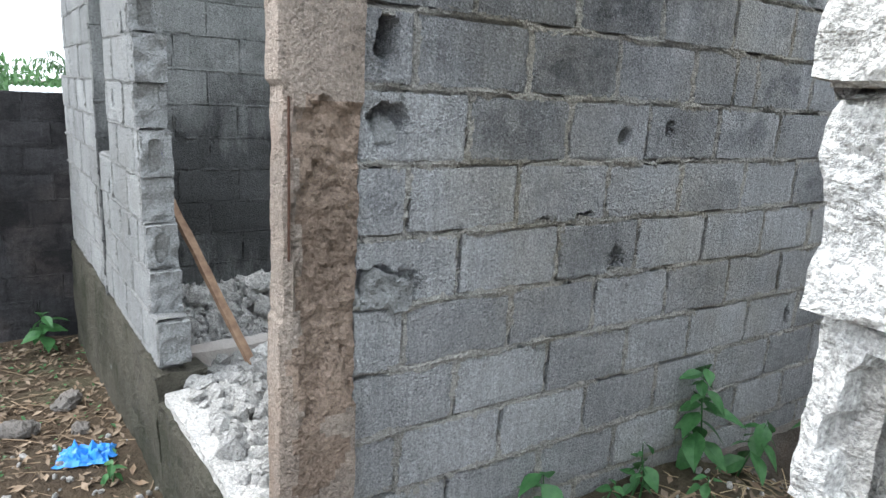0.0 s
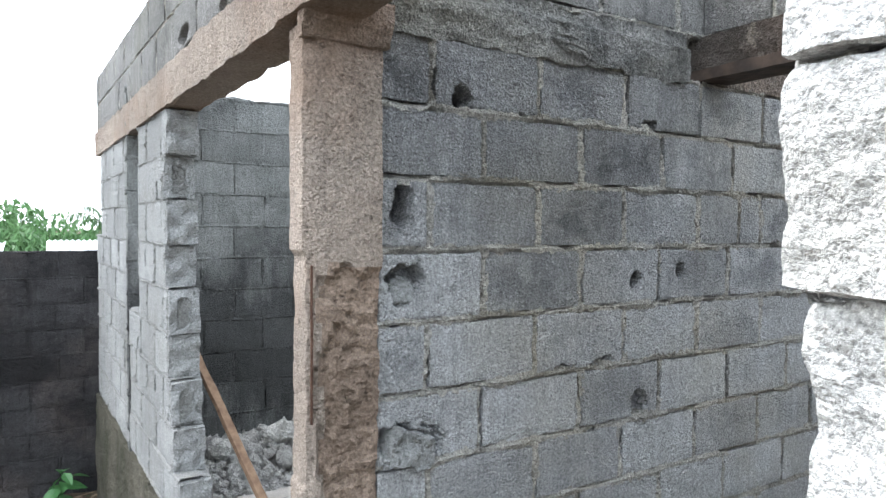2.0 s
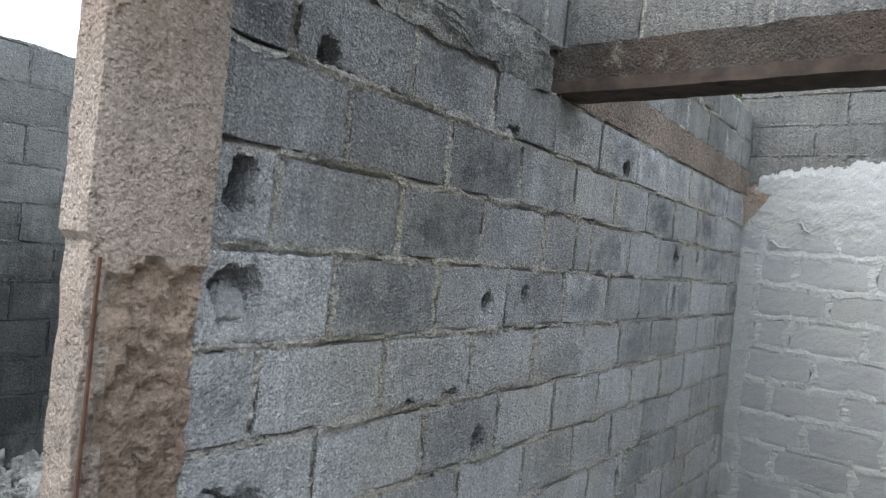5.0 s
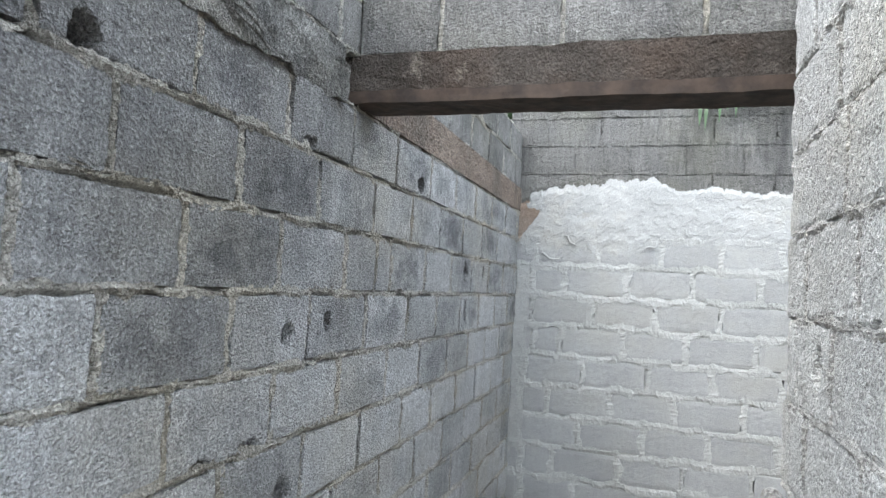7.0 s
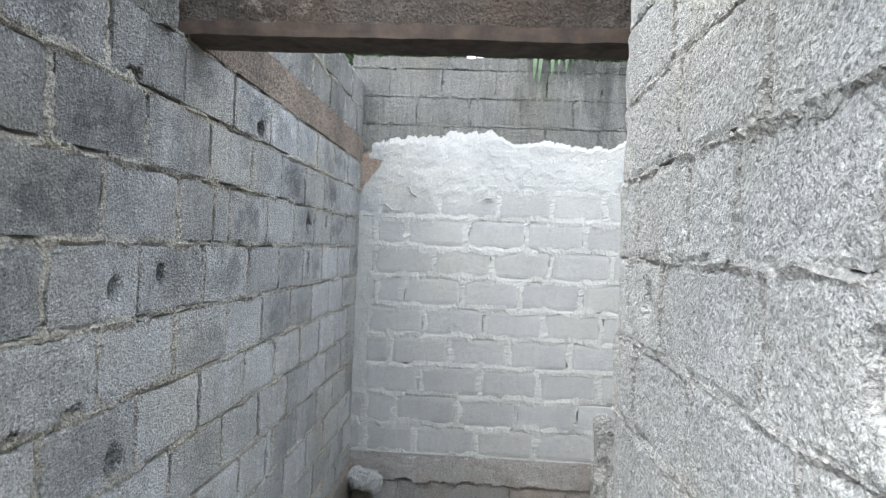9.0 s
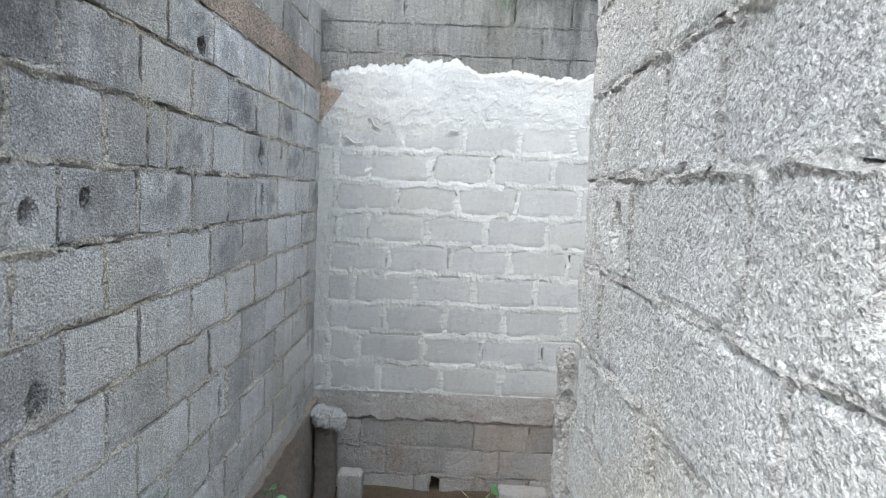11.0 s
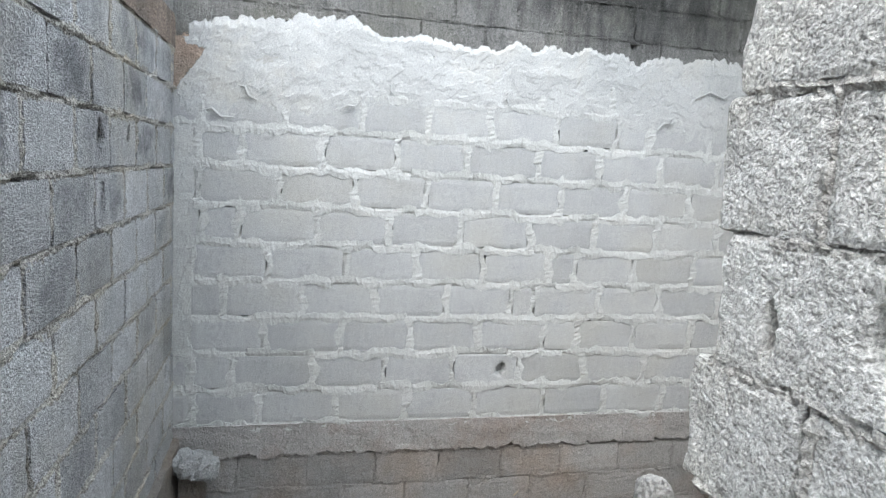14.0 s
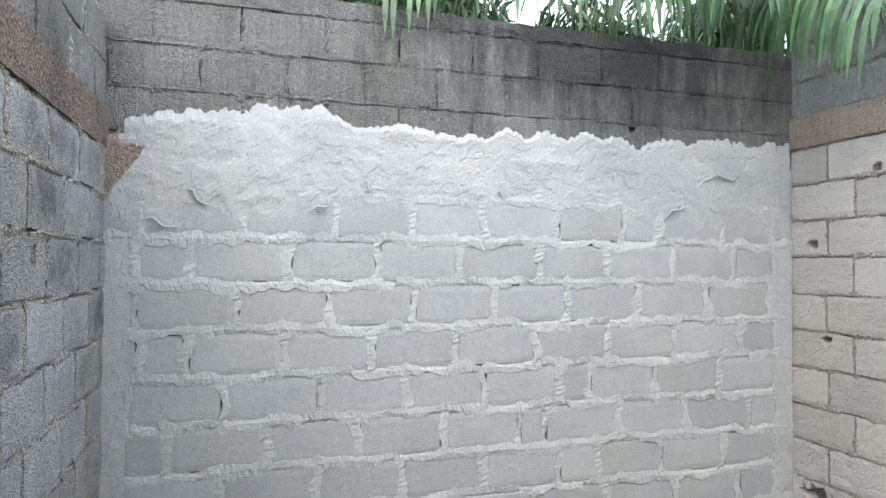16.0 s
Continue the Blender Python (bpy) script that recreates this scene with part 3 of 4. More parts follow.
# ---- wall E: the broken front wall with the doorway, and the lintel over it ----
E_YAW = math.degrees(math.atan2(-1, 0.0475))
E_M = Matrix.Translation((0.92, 1.95, 0)) @ Matrix.Rotation(radians(E_YAW), 4, "Z")


def jamb(k):
    return (-5.15, {-9: -1.68, -8: -1.83, -7: -1.87}.get(k, -1.97 + (0.05, -0.04, 0.01, -0.07, 0.03)[k % 5]))


wall_e = block_wall("wall_front", "pale grey block wall broken off raggedly beside the doorway", (0.92, 1.95, 0), E_YAW, 2.362, 0.25, -9, 0, 0.48, (0.1, 0.34), jamb, 0.13,
                    (M_BLOCK_E, M_MORTAR_E), joint=0.02, recess=0.0, wob=0.6, lap=0.006, crack=0.02, thick=0.17, seed=21, openings=[(-3.35, -2.85, 1.2, 2.4), (-5.2, -4.85, 1.75, 2.4)],
                    holes=[(-2.2, 1.9, 0.03, 0.07, 0.1), (-2.6, 1.5, 0.03, 0.06, 0.1), (-2.9, 0.9, 0.03, 0.07, 0.1), (-1.9, 0.65, 0.03, 0.06, 0.1), (-2.3, 0.75, 0.03, 0.06, 0.1)])
for k in range(-9, 0):
    # torn ends of the jamb blocks, with hollow cores
    z0 = 2.362 + k * 0.25
    u = jamb(k)[1]
    hollow = k in (-2, -5, -7)

    def torn(p, q, hollow=hollow, k=k):
        if p.x > 0.05:
            q.x += 0.03 * noise.noise(Vector((k * 3.0, p.y * 16, p.z * 14)))
            if hollow and math.hypot((p.y - 0.08) / 0.035, (p.z - 0.11) / 0.09) < 1:
                q.x -= 0.05
        return q
    bm = rough_box((0.07, 0.165, 0.24), 0.02, 0.006, k + 40, 12, torn)
    part("broken_end", turned(bm, Matrix.Translation((u - 0.045, 0.002, z0 + 0.005))), M_BLOCK_E, wall_e)
bm = rough_box((6.9, 0.2, 0.217), 0.05, 0.012, 9, 7, None, 0.008)
bond_e = tagged(part("lintel_beam", turned(bm, E_M @ Matrix.Translation((-5.16, -0.012, 2.368))), M_CONC), "brown concrete lintel and tie beam over the doorways", "lintel", kind="structure")
wall_e_top = block_wall("wall_front_upper", "grey streaked blocks above the lintel", (0.92, 1.95, 0), E_YAW, 2.59, 0.25, 0, 2, 0.48, (0.2, 0.44), lambda k: (-5.1, 1.72), 0.13,
                        (M_BLOCK_TOP, M_MORTAR_A), thick=0.17, seed=22, holes=[(-1.5, 2.66, 0.12, 0.04, 0.1), (-0.8, 2.62, 0.1, 0.02, 0.08)])
bm = rough_box((3.55, 0.26, 1.02), 0.07, 0.02, 31)
tagged(part("plinth", turned(bm, E_M @ Matrix.Translation((-5.2, -0.02, -0.95))), M_MOSS_BASE), "mossy dark cement plinth along the front wall", "plinth", kind="structure")
bm = rough_box((1.7, 0.32, 0.93), 0.06, 0.02, 32, 8, None, 0.02)
tagged(part("threshold", turned(bm, E_M @ Matrix.Translation((-1.66, -0.02, -0.99))), M_MOSS_BASE), "mossy dark base of the door threshold", "threshold", kind="structure")

bm = rough_box((1.6, 0.3, 0.05), 0.04, 0.012, 35, 9, None, 0.012)
tagged(part("threshold_slab", turned(bm, E_M @ Matrix.Translation((-1.63, 0.0, -0.065))), M_WHITE_BREAK), "chalky broken cement door threshold", "threshold", kind="structure")

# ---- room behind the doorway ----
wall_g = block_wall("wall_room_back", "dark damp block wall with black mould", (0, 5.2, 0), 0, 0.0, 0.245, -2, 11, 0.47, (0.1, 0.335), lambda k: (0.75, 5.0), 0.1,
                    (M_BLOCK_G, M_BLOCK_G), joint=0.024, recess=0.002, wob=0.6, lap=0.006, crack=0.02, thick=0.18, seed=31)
boxes = [(0.98, 2.19, -0.6, 5.0, 5.19, -0.06)]
tagged(part("floor", boxes_mesh("floor", boxes, M_RUBBLE)), "dusty broken cement floor", "floor", kind="structure")
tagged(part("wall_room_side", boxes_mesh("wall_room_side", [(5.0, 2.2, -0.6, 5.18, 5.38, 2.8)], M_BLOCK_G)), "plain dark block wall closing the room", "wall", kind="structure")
bm = rough_box((1.9, 0.14, 0.16), 0.05, 0.012, 33)
tagged(part("low_kerb", turned(bm, Matrix.Translation((1.0, 3.8, -0.07))), M_BLOCK_D), "low pale cement kerb across the rubble floor", "kerb", kind="structure")
bm = rough_box((0.055, 0.025, 1.2), 0.06, 0.004, 34)
plank = tagged(part("plank", bm, M_WOOD), "old brown board leaning among the rubble", "plank")
plank.matrix_world = Matrix.Translation((1.4, 3.64, -0.06)) @ Vector((-0.345, 0.57, 0.97)).to_track_quat("Z", "Y").to_matrix().to_4x4()


def rubble(name, label, count, place, lo, hi, mat, seed):
    """A heap of broken pieces: the largest ones things of their own, the rest one mass."""
    rnd = random.Random(seed)
    shapes = []
    for i in range(6):
        bm = bmesh.new()
        bmesh.ops.create_icosphere(bm, subdivisions=1, radius=1)
        for v in bm.verts:
            v.co *= 0.75 + 0.45 * rnd.random()
        shapes.append(([v.co.copy() for v in bm.verts], [[v.index for v in f.verts] for f in bm.faces]))
        bm.free()
    verts, faces = [], []
    for i in range(count):
        x, y, z = place(rnd)
        r = lo + (hi - lo) * rnd.random() ** 2.2
        vs, fs = shapes[rnd.randrange(6)]
        m = Matrix.Translation((x, y, z + r * 0.3)) @ Euler((rnd.random() * 6, rnd.random() * 6, rnd.random() * 6)).to_matrix().to_4x4() @ Matrix.Diagonal((r, r * rnd.uniform(0.6, 1), r * rnd.uniform(0.45, 0.8), 1))
        o = len(verts)
        verts += [m @ v for v in vs]
        faces += [tuple(o + j for j in f) for f in fs]
    tagged(new(name, mesh_from(name, verts, faces, mat)), label, "rubble", kind="stuff")


def in_room(r):
    x, y = r.uniform(0.98, 2.4), r.uniform(2.2, 5.15)
    return x, y, -0.06 + 0.12 * smooth(4.2, 5.1, y) + r.random() * 0.05


rubble("rubble", "pale broken cement rubble over the room floor", 2800, in_room, 0.016, 0.085, M_RUBBLE, 1)
for i, (x, y, s) in enumerate(((1.45, 3.75, 0.16), (1.6, 3.2, 0.12), (1.3, 4.75, 0.2), (1.75, 4.85, 0.22), (1.5, 2.7, 0.1), (2.0, 4.6, 0.2), (1.25, 3.5, 0.1))):
    lump("rubble_lump", (x, y, -0.02 + s * 0.35 + 0.1 * smooth(4.2, 5, y)), (s, s * 0.8, s * 0.65), i + 2.3, M_RUBBLE, "pale broken lump of cement on the rubble", "rubble")

# ---- wall B: the rough pale wall on the other side of the passage ----
Y_B = 0.41


def b_span(k):
    rag = [0.0, 0.03, -0.02, 0.04, 0.015][k % 5]
    return (-2.72 + 0.05 * (k % 2) - rag * 0.6, (-1.0 if k >= 0 else -1.07 if k == -1 else -1.13 if k == -2 else -1.24) + rag * 0.4)


B_CUTS = {1: [-2.13, -1.64], 0: [-2.51, -2.04, -1.76, -1.3], -1: [-2.23, -1.62], -2: [-2.49, -1.98, -1.48]}
wall_b = block_wall("wall_south", "pale coarse sandcrete block wall with broken ends", (0, Y_B, 0), 180, 1.652, 0.25, -9, 5, 0.49, (-1.74, -1.98), b_span, 0.075,
                    (M_BLOCK_B, M_MORTAR_B), joint=0.03, recess=0.0005, wob=0.9, lap=0.014, crack=0.022, cut_at=B_CUTS, thick=0.15, seed=41, amp=0.006, fine=True,
                    holes=[(-2.37, 1.53, 0.045, 0.06, 0.05), (-1.27, 1.53, 0.06, 0.07, 0.06), (-1.9, 1.66, 0.03, 0.012, 0.05), (-2.6, 1.5, 0.015, 0.04, 0.04)])


def broken_ends(wall, origin_m, spans, z_of, course, mat, thick, hollows, ends, seed):
    for k, (ua, ub) in spans:
        for end in ends:
            hollow = (k, end) in hollows

            def torn(p, q, hollow=hollow, k=k, end=end):
                far = p.x > 0.06 if end else p.x < 0.06
                if far:
                    s = 1 if end else -1
                    q.x += s * (0.022 * noise.noise(Vector((k * 3.0 + seed, p.y * 9, p.z * 8))) + 0.012 * noise.noise(Vector((seed, p.y * 30, p.z * 30))))
                    if hollow and math.hypot((p.y - thick * 0.5) / 0.03, (p.z - 0.11) / 0.1) < 1:
                        q.x -= s * 0.085
                return q
            bm = rough_box((0.12, thick + 0.004, course - 0.004), 0.015, 0.006, k + seed, 14, torn, 0.004)
            ob = part("broken_end", turned(bm, Matrix.Translation(((ub - 0.07) if end else (ua - 0.05), -0.003, z_of(k) + 0.002))), mat, wall)


broken_ends(wall_b, None, [(k, b_span(k)) for k in range(-9, 5)], lambda k: 1.652 + k * 0.25, 0.25, M_BLOCK_B, 0.15, {(-2, 1), (-4, 1)}, (1,), 4)
broken_ends(wall_b, None, [(k, b_span(k)) for k in range(-9, 5)], lambda k: 1.652 + k * 0.25, 0.25, M_BLOCK_B, 0.15, (), (0,), 14)
bm = rough_box((0.07, 0.06, 1.35), 0.02, 0.012, 51, 14, None, 0.01)
tagged(part("broken_post", turned(bm, Matrix.Translation((2.83, 0.385, -0.25))), M_WHITE_BREAK), "chalky broken edge post beside the block wall", "post", kind="structure")

# ---- lintel over the passage's end ----
beam = tagged(new("passage_lintel"), "dark weathered concrete lintel with a rusty brown lower edge", "lintel", kind="structure")
bm = rough_box((0.18, 1.75, 0.155), 0.03, 0.008, 61, 11)
part("beam", turned(bm, Matrix.Translation((2.845, 0.3, 2.447))), M_CONC_OLD, beam)
bm = rough_box((0.2, 1.72, 0.05), 0.03, 0.005, 62, 9)
part("edge_board", turned(bm, Matrix.Translation((2.836, 0.31, 2.4))), M_RUST, beam, "rusty brown edge board under the lintel")
wall_over = block_wall("wall_over_lintel", "dark mouldy blocks on the lintel", (2.86, 0, 0), -90, 2.6, 0.25, 0, 1, 0.48, (-0.2, -0.44), lambda k: (-1.99, 0.0), 0.1,
                       (M_BLOCK_TOP, M_MORTAR_A), thick=0.16, seed=63)

# ---- wall C: the patched back wall ----
X_C = 6.3


def c_mat(k, u):
    return M_BLOCK_TOP if k >= 3 else M_BLOCK_C


C_CUTS = {1: [-1.8, -1.28, -0.76, -0.28, 0.19, 0.7, 1.19, 1.46, 1.98, 2.42], 0: [-1.84, -1.55, -1.01, -0.49, 0.01, 0.57, 1.07, 1.58, 2.09, 2.44],
          -1: [-1.83, -1.3, -0.78, -0.27, 0.25, 0.77, 1.3, 1.86, 2.4], -2: [-1.8, -1.56, -1.04, -0.52, 0.01, 0.54, 1.06, 1.6, 2.14, 2.45],
          -3: [-1.87, -1.36, -0.83, -0.32, 0.19, 0.71, 0.93, 1.43, 1.95, 2.45], -4: [-1.9, -1.65, -1.13, -0.61, -0.08, 0.43, 0.61, 1.15, 1.68, 2.22, 2.46],
          -5: [-1.88, -1.38, -0.84, -0.33, 0.18, 0.71, 0.99, 1.48, 1.99, 2.45], -6: [-1.86, -1.59, -1.04, -0.52, 0.0, 0.53, 1.07, 1.6, 2.12, 2.45],
          -7: [-1.86, -1.4, -0.86, -0.34, 0.19, 0.75, 1.26, 1.78, 2.3]}
wall_c = block_wall("wall_east", "grey block wall with pale raked pointing", (X_C, 0, 0), -90, 1.66, 0.262, -7, 3, 0.533, (0.57, 0.78 - 0.533), lambda k: (-2.1, 2.75), 0.08,
                    (M_BLOCK_C, M_MORTAR_C), joint=0.06, recess=-0.004, wob=0.7, lap=0.022, thick=0.2, seed=71, mat_of=c_mat, cut_at=C_CUTS, amp=0.0025, crack=0.016, flare=0.6,
                    holes=[(0.385, 0.21, 0.04, 0.055, 0.079), (1.07, 0.17, 0.05, 0.08, 0.02)])
wall_c_top = block_wall("wall_east_upper", "mould-dark upper courses of the back wall", (X_C + 0.004, 0, 0), -90, 2.49, 0.25, 0, 3, 0.46, (0.1, 0.33), lambda k: (-2.1, 2.75), 0.08,
                        (M_BLOCK_CTOP, M_BLOCK_CTOP), joint=0.024, recess=0.001, wob=0.7, lap=0.004, thick=0.2, seed=72, crack=0.012, holes=[(1.26, 2.71, 0.025, 0.03, 0.07)])
bm = rough_box((4.8, 0.2, 0.1), 0.05, 0.012, 77, 9, None, 0.01)
tagged(part("wall_cap", turned(bm, Matrix.Translation((X_C + 0.006, 0, 0)) @ Matrix.Rotation(radians(-90), 4, "Z") @ Matrix.Translation((-2.1, 0, 3.24))), M_BLOCK_CTOP),
       "mould-blackened cement capping on the back wall", "capping", kind="structure")
wall_c_foot = block_wall("wall_east_footing", "damp brownish footing blocks of the back wall", (X_C + 0.012, 0, 0), -90, -0.42, 0.25, -4, 0, 0.5, (0.2, 0.45), lambda k: (-2.1, 2.75), 0.1,
                         (M_FOOT_C, M_FOOT_C), joint=0.03, recess=-0.001, wob=0.7, lap=0.012, crack=0.02, thick=0.2, seed=73,
                         openings=[(-0.93, -0.84, -1.15, -0.88), (0.42, 0.52, -1.15, -0.88)])


def slab_edge(p, q):
    if p.y < 0.02:
        q.y -= 0.014 * max(0, noise.noise(Vector((p.x * 4, p.z * 9, 7))) + 0.2)
    if p.z < 0.03:
        q.z += 0.035 * noise.noise(Vector((p.x * 7, 1, 9))) + 0.035 * noise.noise(Vector((p.x * 31, 1, 9)))
    return q


bm = rough_box((4.6, 0.2, 0.235), 0.025, 0.004, 74, 9, slab_edge)
tagged(part("old_floor_edge", turned(bm, Matrix.Translation((X_C, 0, 0)) @ Matrix.Rotation(radians(-90), 4, "Z") @ Matrix.Translation((-1.985, -0.002, -0.405))), M_FLOOR_EDGE),
       "ragged brown edge of the removed floor slab", "slab", kind="structure")


def smear(name, label, u0, u1, bottom, top, proud, mat, seed, cell=0.014, left=None):
    """Trowelled render: a thin skin laid in overlapping flakes, with ragged rims."""
    nu, nz = int((u1 - u0) / cell), 52
    verts, faces = [], []
    for i in range(nu + 1):
        for k in range(nz + 1):
            u = u0 + (u1 - u0) * i / nu
            lo, hi = bottom(u), top(u)
            z = lo + (hi - lo) * k / nz
            rim = min(k / 16, (nz - k) / 4, 1)
            if left and u < left(z):
                u, rim = left(z), 0
            flake = noise.noise(Vector((u * 3.2, z * 5.5, seed))) + 0.55 * noise.noise(Vector((u * 11, z * 15, seed + 4))) + 0.2 * noise.noise(Vector((u * 34, z * 40, seed + 6)))
            step = math.floor(flake * 2.6) / 2.6
            y = proud * (0.9 + 0.75 * step + 0.2 * flake + 0.12 * noise.noise(Vector((u * 40, z * 40, seed))))
            verts.append((u, -y * rim + 0.006 * (1 - rim), z))
    for i in range(nu):
        for k in range(nz):
            a = i * (nz + 1) + k
            faces.append((a, a + nz + 1, a + nz + 2, a + 1))
    ob = tagged(new(name, mesh_from(name, verts, faces, mat)), label, "plaster", kind="structure")
    ob.matrix_world = Matrix.Translation((X_C, 0, 0)) @ Matrix.Rotation(radians(-90), 4, "Z")
    return ob


def along(u, stations):
    for (a, va), (b, vb) in zip(stations, stations[1:]):
        if u <= b:
            return va + (vb - va) * min(1, max(0, (u - a) / (b - a)))
    return stations[-1][1]


def render_top(u):
    z = along(u, ((-1.9, 2.57), (-1.4, 2.63), (-0.8, 2.69), (-0.62, 2.6), (-0.42, 2.62), (0.0, 2.56), (0.3, 2.62), (1.0, 2.64), (1.3, 2.59), (1.7, 2.66), (2.6, 2.66)))
    return z + 0.05 * math.floor(2.5 * noise.noise(Vector((u * 7.3, 0, 6)))) / 2.5 + 0.02 + 0.03 * abs(noise.noise(Vector((u * 17, 0, 3)))) + 0.012 * noise.noise(Vector((u * 47, 0, 3)))


def render_low(u):
    z = along(u, ((-1.9, 1.9), (-0.9, 1.93), (-0.5, 2.06), (1.4, 2.06), (1.6, 1.96), (2.6, 1.9)))
    return z + 0.05 * noise.noise(Vector((u * 4, 5, 1))) + 0.045 * noise.noise(Vector((u * 11, 5, 2))) + 0.02 * noise.noise(Vector((u * 29, 5, 3)))


def render_left(z):
    return along(z, ((1.9, -1.95), (2.15, -1.96), (2.2, -1.94), (2.32, -1.84), (2.4, -1.8), (2.44, -1.9), (2.7, -1.88))) + 0.02 * noise.noise(Vector((3, z * 20, 3)))


smear("cement_render", "fresh pale cement render smeared in a ragged band", -1.97, 2.58, render_low, render_top, 0.009, M_PLASTER, 3, left=render_left)
smear("corner_render", "pale grey cement render in the wall corner", -1.99, -1.86, lambda u: -0.15, lambda u: 2.0, 0.006, M_MORTAR_C, 5)
smear("corner_render", "pale grey cement render in the far wall corner", 2.44, 2.59, lambda u: -0.15, lambda u: 2.0, 0.006, M_MORTAR_C, 7)
smear("corner_patch", "brown bare patch in the wall corner", -1.99, -1.76, lambda u: 2.0 + 0.1 * noise.noise(Vector((u * 9, 1, 1))), lambda u: 2.5 + 0.06 * noise.noise(Vector((u * 12, 1, 4))), 0.002, M_CONC, 9)

# small trowel scars in the render
for i, (u, z, L, a) in enumerate(((-0.53, 2.2, 0.1, 120), (1.8, 2.36, 0.33, 8), (-1.45, 2.1, 0.16, 140), (-0.9, 2.08, 0.13, 20), (0.3, 2.2, 0.1, 100), (1.5, 2.1, 0.18, 30), (-1.6, 1.98, 0.2, 165))):
    pts = [Vector((0, 0, 0)), Vector((L * 0.4, 0, L * 0.12)), Vector((L * 0.75, 0, -L * 0.05)), Vector((L, 0, L * 0.1))]
    ob = tagged(part("trowel_scar", tube(pts, (0.003, 0.008, 0.007, 0.002)), M_PLASTER), "raised trowel scar in the cement render", "plaster", kind="structure")
    ob.matrix_world = Matrix.Translation((X_C - 0.022, -u, z)) @ Matrix.Rotation(radians(-90), 4, "Z") @ Matrix.Rotation(radians(-a), 4, "Y")

# ---- wall D: cream wall ----
wall_d = block_wall("wall_far_side", "cream block wall with deep mortar joints", (0, -2.6, 0), 180, 2.63, 0.262, -10, 0, 0.5, (-5.78, -6.0), lambda k: (-6.32, -2.8), 0.1,
                    (M_BLOCK_D, M_MORTAR_D), joint=0.03, recess=0.001, wob=0.75, lap=0.012, crack=0.02, thick=0.2, seed=81,
                    holes=[(-5.62, 2.41, 0.03, 0.03, 0.09), (-6.12, 1.93, 0.04, 0.04, 0.08), (-6.0, 1.27, 0.05, 0.02, 0.08), (-6.1, 0.16, 0.12, 0.06, 0.095)])
bm = rough_box((3.5, 0.2, 0.22), 0.05, 0.008, 82)
tagged(part("tie_beam", turned(bm, Matrix.Translation((2.82, -2.8 + 0.012, 2.635))), M_CONC), "brown cast concrete tie beam on the cream wall", "beam", kind="structure")
wall_d_top = block_wall("wall_far_side_upper", "grey weathered blocks over the cream wall", (0, -2.61, 0), 180, 2.86, 0.26, 0, 3, 0.5, (-5.75, -5.5), lambda k: (-6.32, -2.8), 0.1,
                        (M_BLOCK_E, M_MORTAR_A), joint=0.022, recess=0.008, thick=0.2, seed=83)
bm = rough_box((3.45, 0.26, 1.25), 0.06, 0.02, 84, 7)
tagged(part("plinth", turned(bm, Matrix.Translation((2.84, -2.8, -1.23))), M_MOSS_BASE), "black mossy footing ledge under the cream wall", "plinth", kind="structure")
tagged(part("wall_room_front", boxes_mesh("wall_room_front", [(2.72, -2.6, -1.2, 2.9, 0.25, 2.9)], M_BLOCK_B)), "plain pale wall closing the room", "wall", kind="structure")

# footing along wall A inside the room, and broken stubs in the corner
bm = rough_box((3.1, 0.2, 1.0), 0.05, 0.014, 91, 8)
tagged(part("footing", turned(bm, Matrix.Translation((3.19, Y_A - 0.05, -1.25))), M_BLOCK_FOOT), "brown crumbling footing along the block wall", "footing", kind="structure")
bm = rough_box((0.22, 0.16, 0.8), 0.03, 0.012, 92, 9, None, 0.015)
tagged(part("block_stub", turned(bm, Matrix.Translation((6.04, 1.74, -1.2))), M_BLOCK_FOOT), "dark broken stub of a block pier in the corner", "pier")
lump("rubble_lump", (6.1, 1.8, -0.36), (0.26, 0.28, 0.15), 3.7, M_BLOCK_E, "grey cement lump on the broken pier", "rubble")
bm = rough_box((0.16, 0.2, 0.45), 0.03, 0.008, 93, 9, None, 0.012)
tagged(part("loose_block", turned(bm, Matrix.Translation((5.7, 1.45, -1.12))), M_FOOT_C), "grey loose block standing on the ground", "block")
bm = rough_box((0.2, 0.42, 0.3), 0.03, 0.008, 94, 9, None, 0.015)
tagged(part("loose_block", turned(bm, Matrix.Translation((5.75, -0.06, -1.1))), M_FOOT_C), "grey loose block lying by the back wall", "block")
lump("rubble_lump", (6.05, -2.3, -0.5), (0.35, 0.3, 0.3), 5.1, M_BLOCK_E, "grey rounded cement lump in the corner", "rubble")
bm = rough_box((0.35, 0.3, 0.75), 0.04, 0.02, 95, 7, None, 0.02)
tagged(part("block_stub", turned(bm, Matrix.Translation((5.9, -2.54, -1.2))), M_BLOCK_FOOT), "brown broken pier in the corner", "pier")

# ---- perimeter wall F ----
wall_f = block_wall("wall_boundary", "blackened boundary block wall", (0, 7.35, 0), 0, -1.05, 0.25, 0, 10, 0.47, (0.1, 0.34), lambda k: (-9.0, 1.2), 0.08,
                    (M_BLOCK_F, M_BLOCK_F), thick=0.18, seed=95)


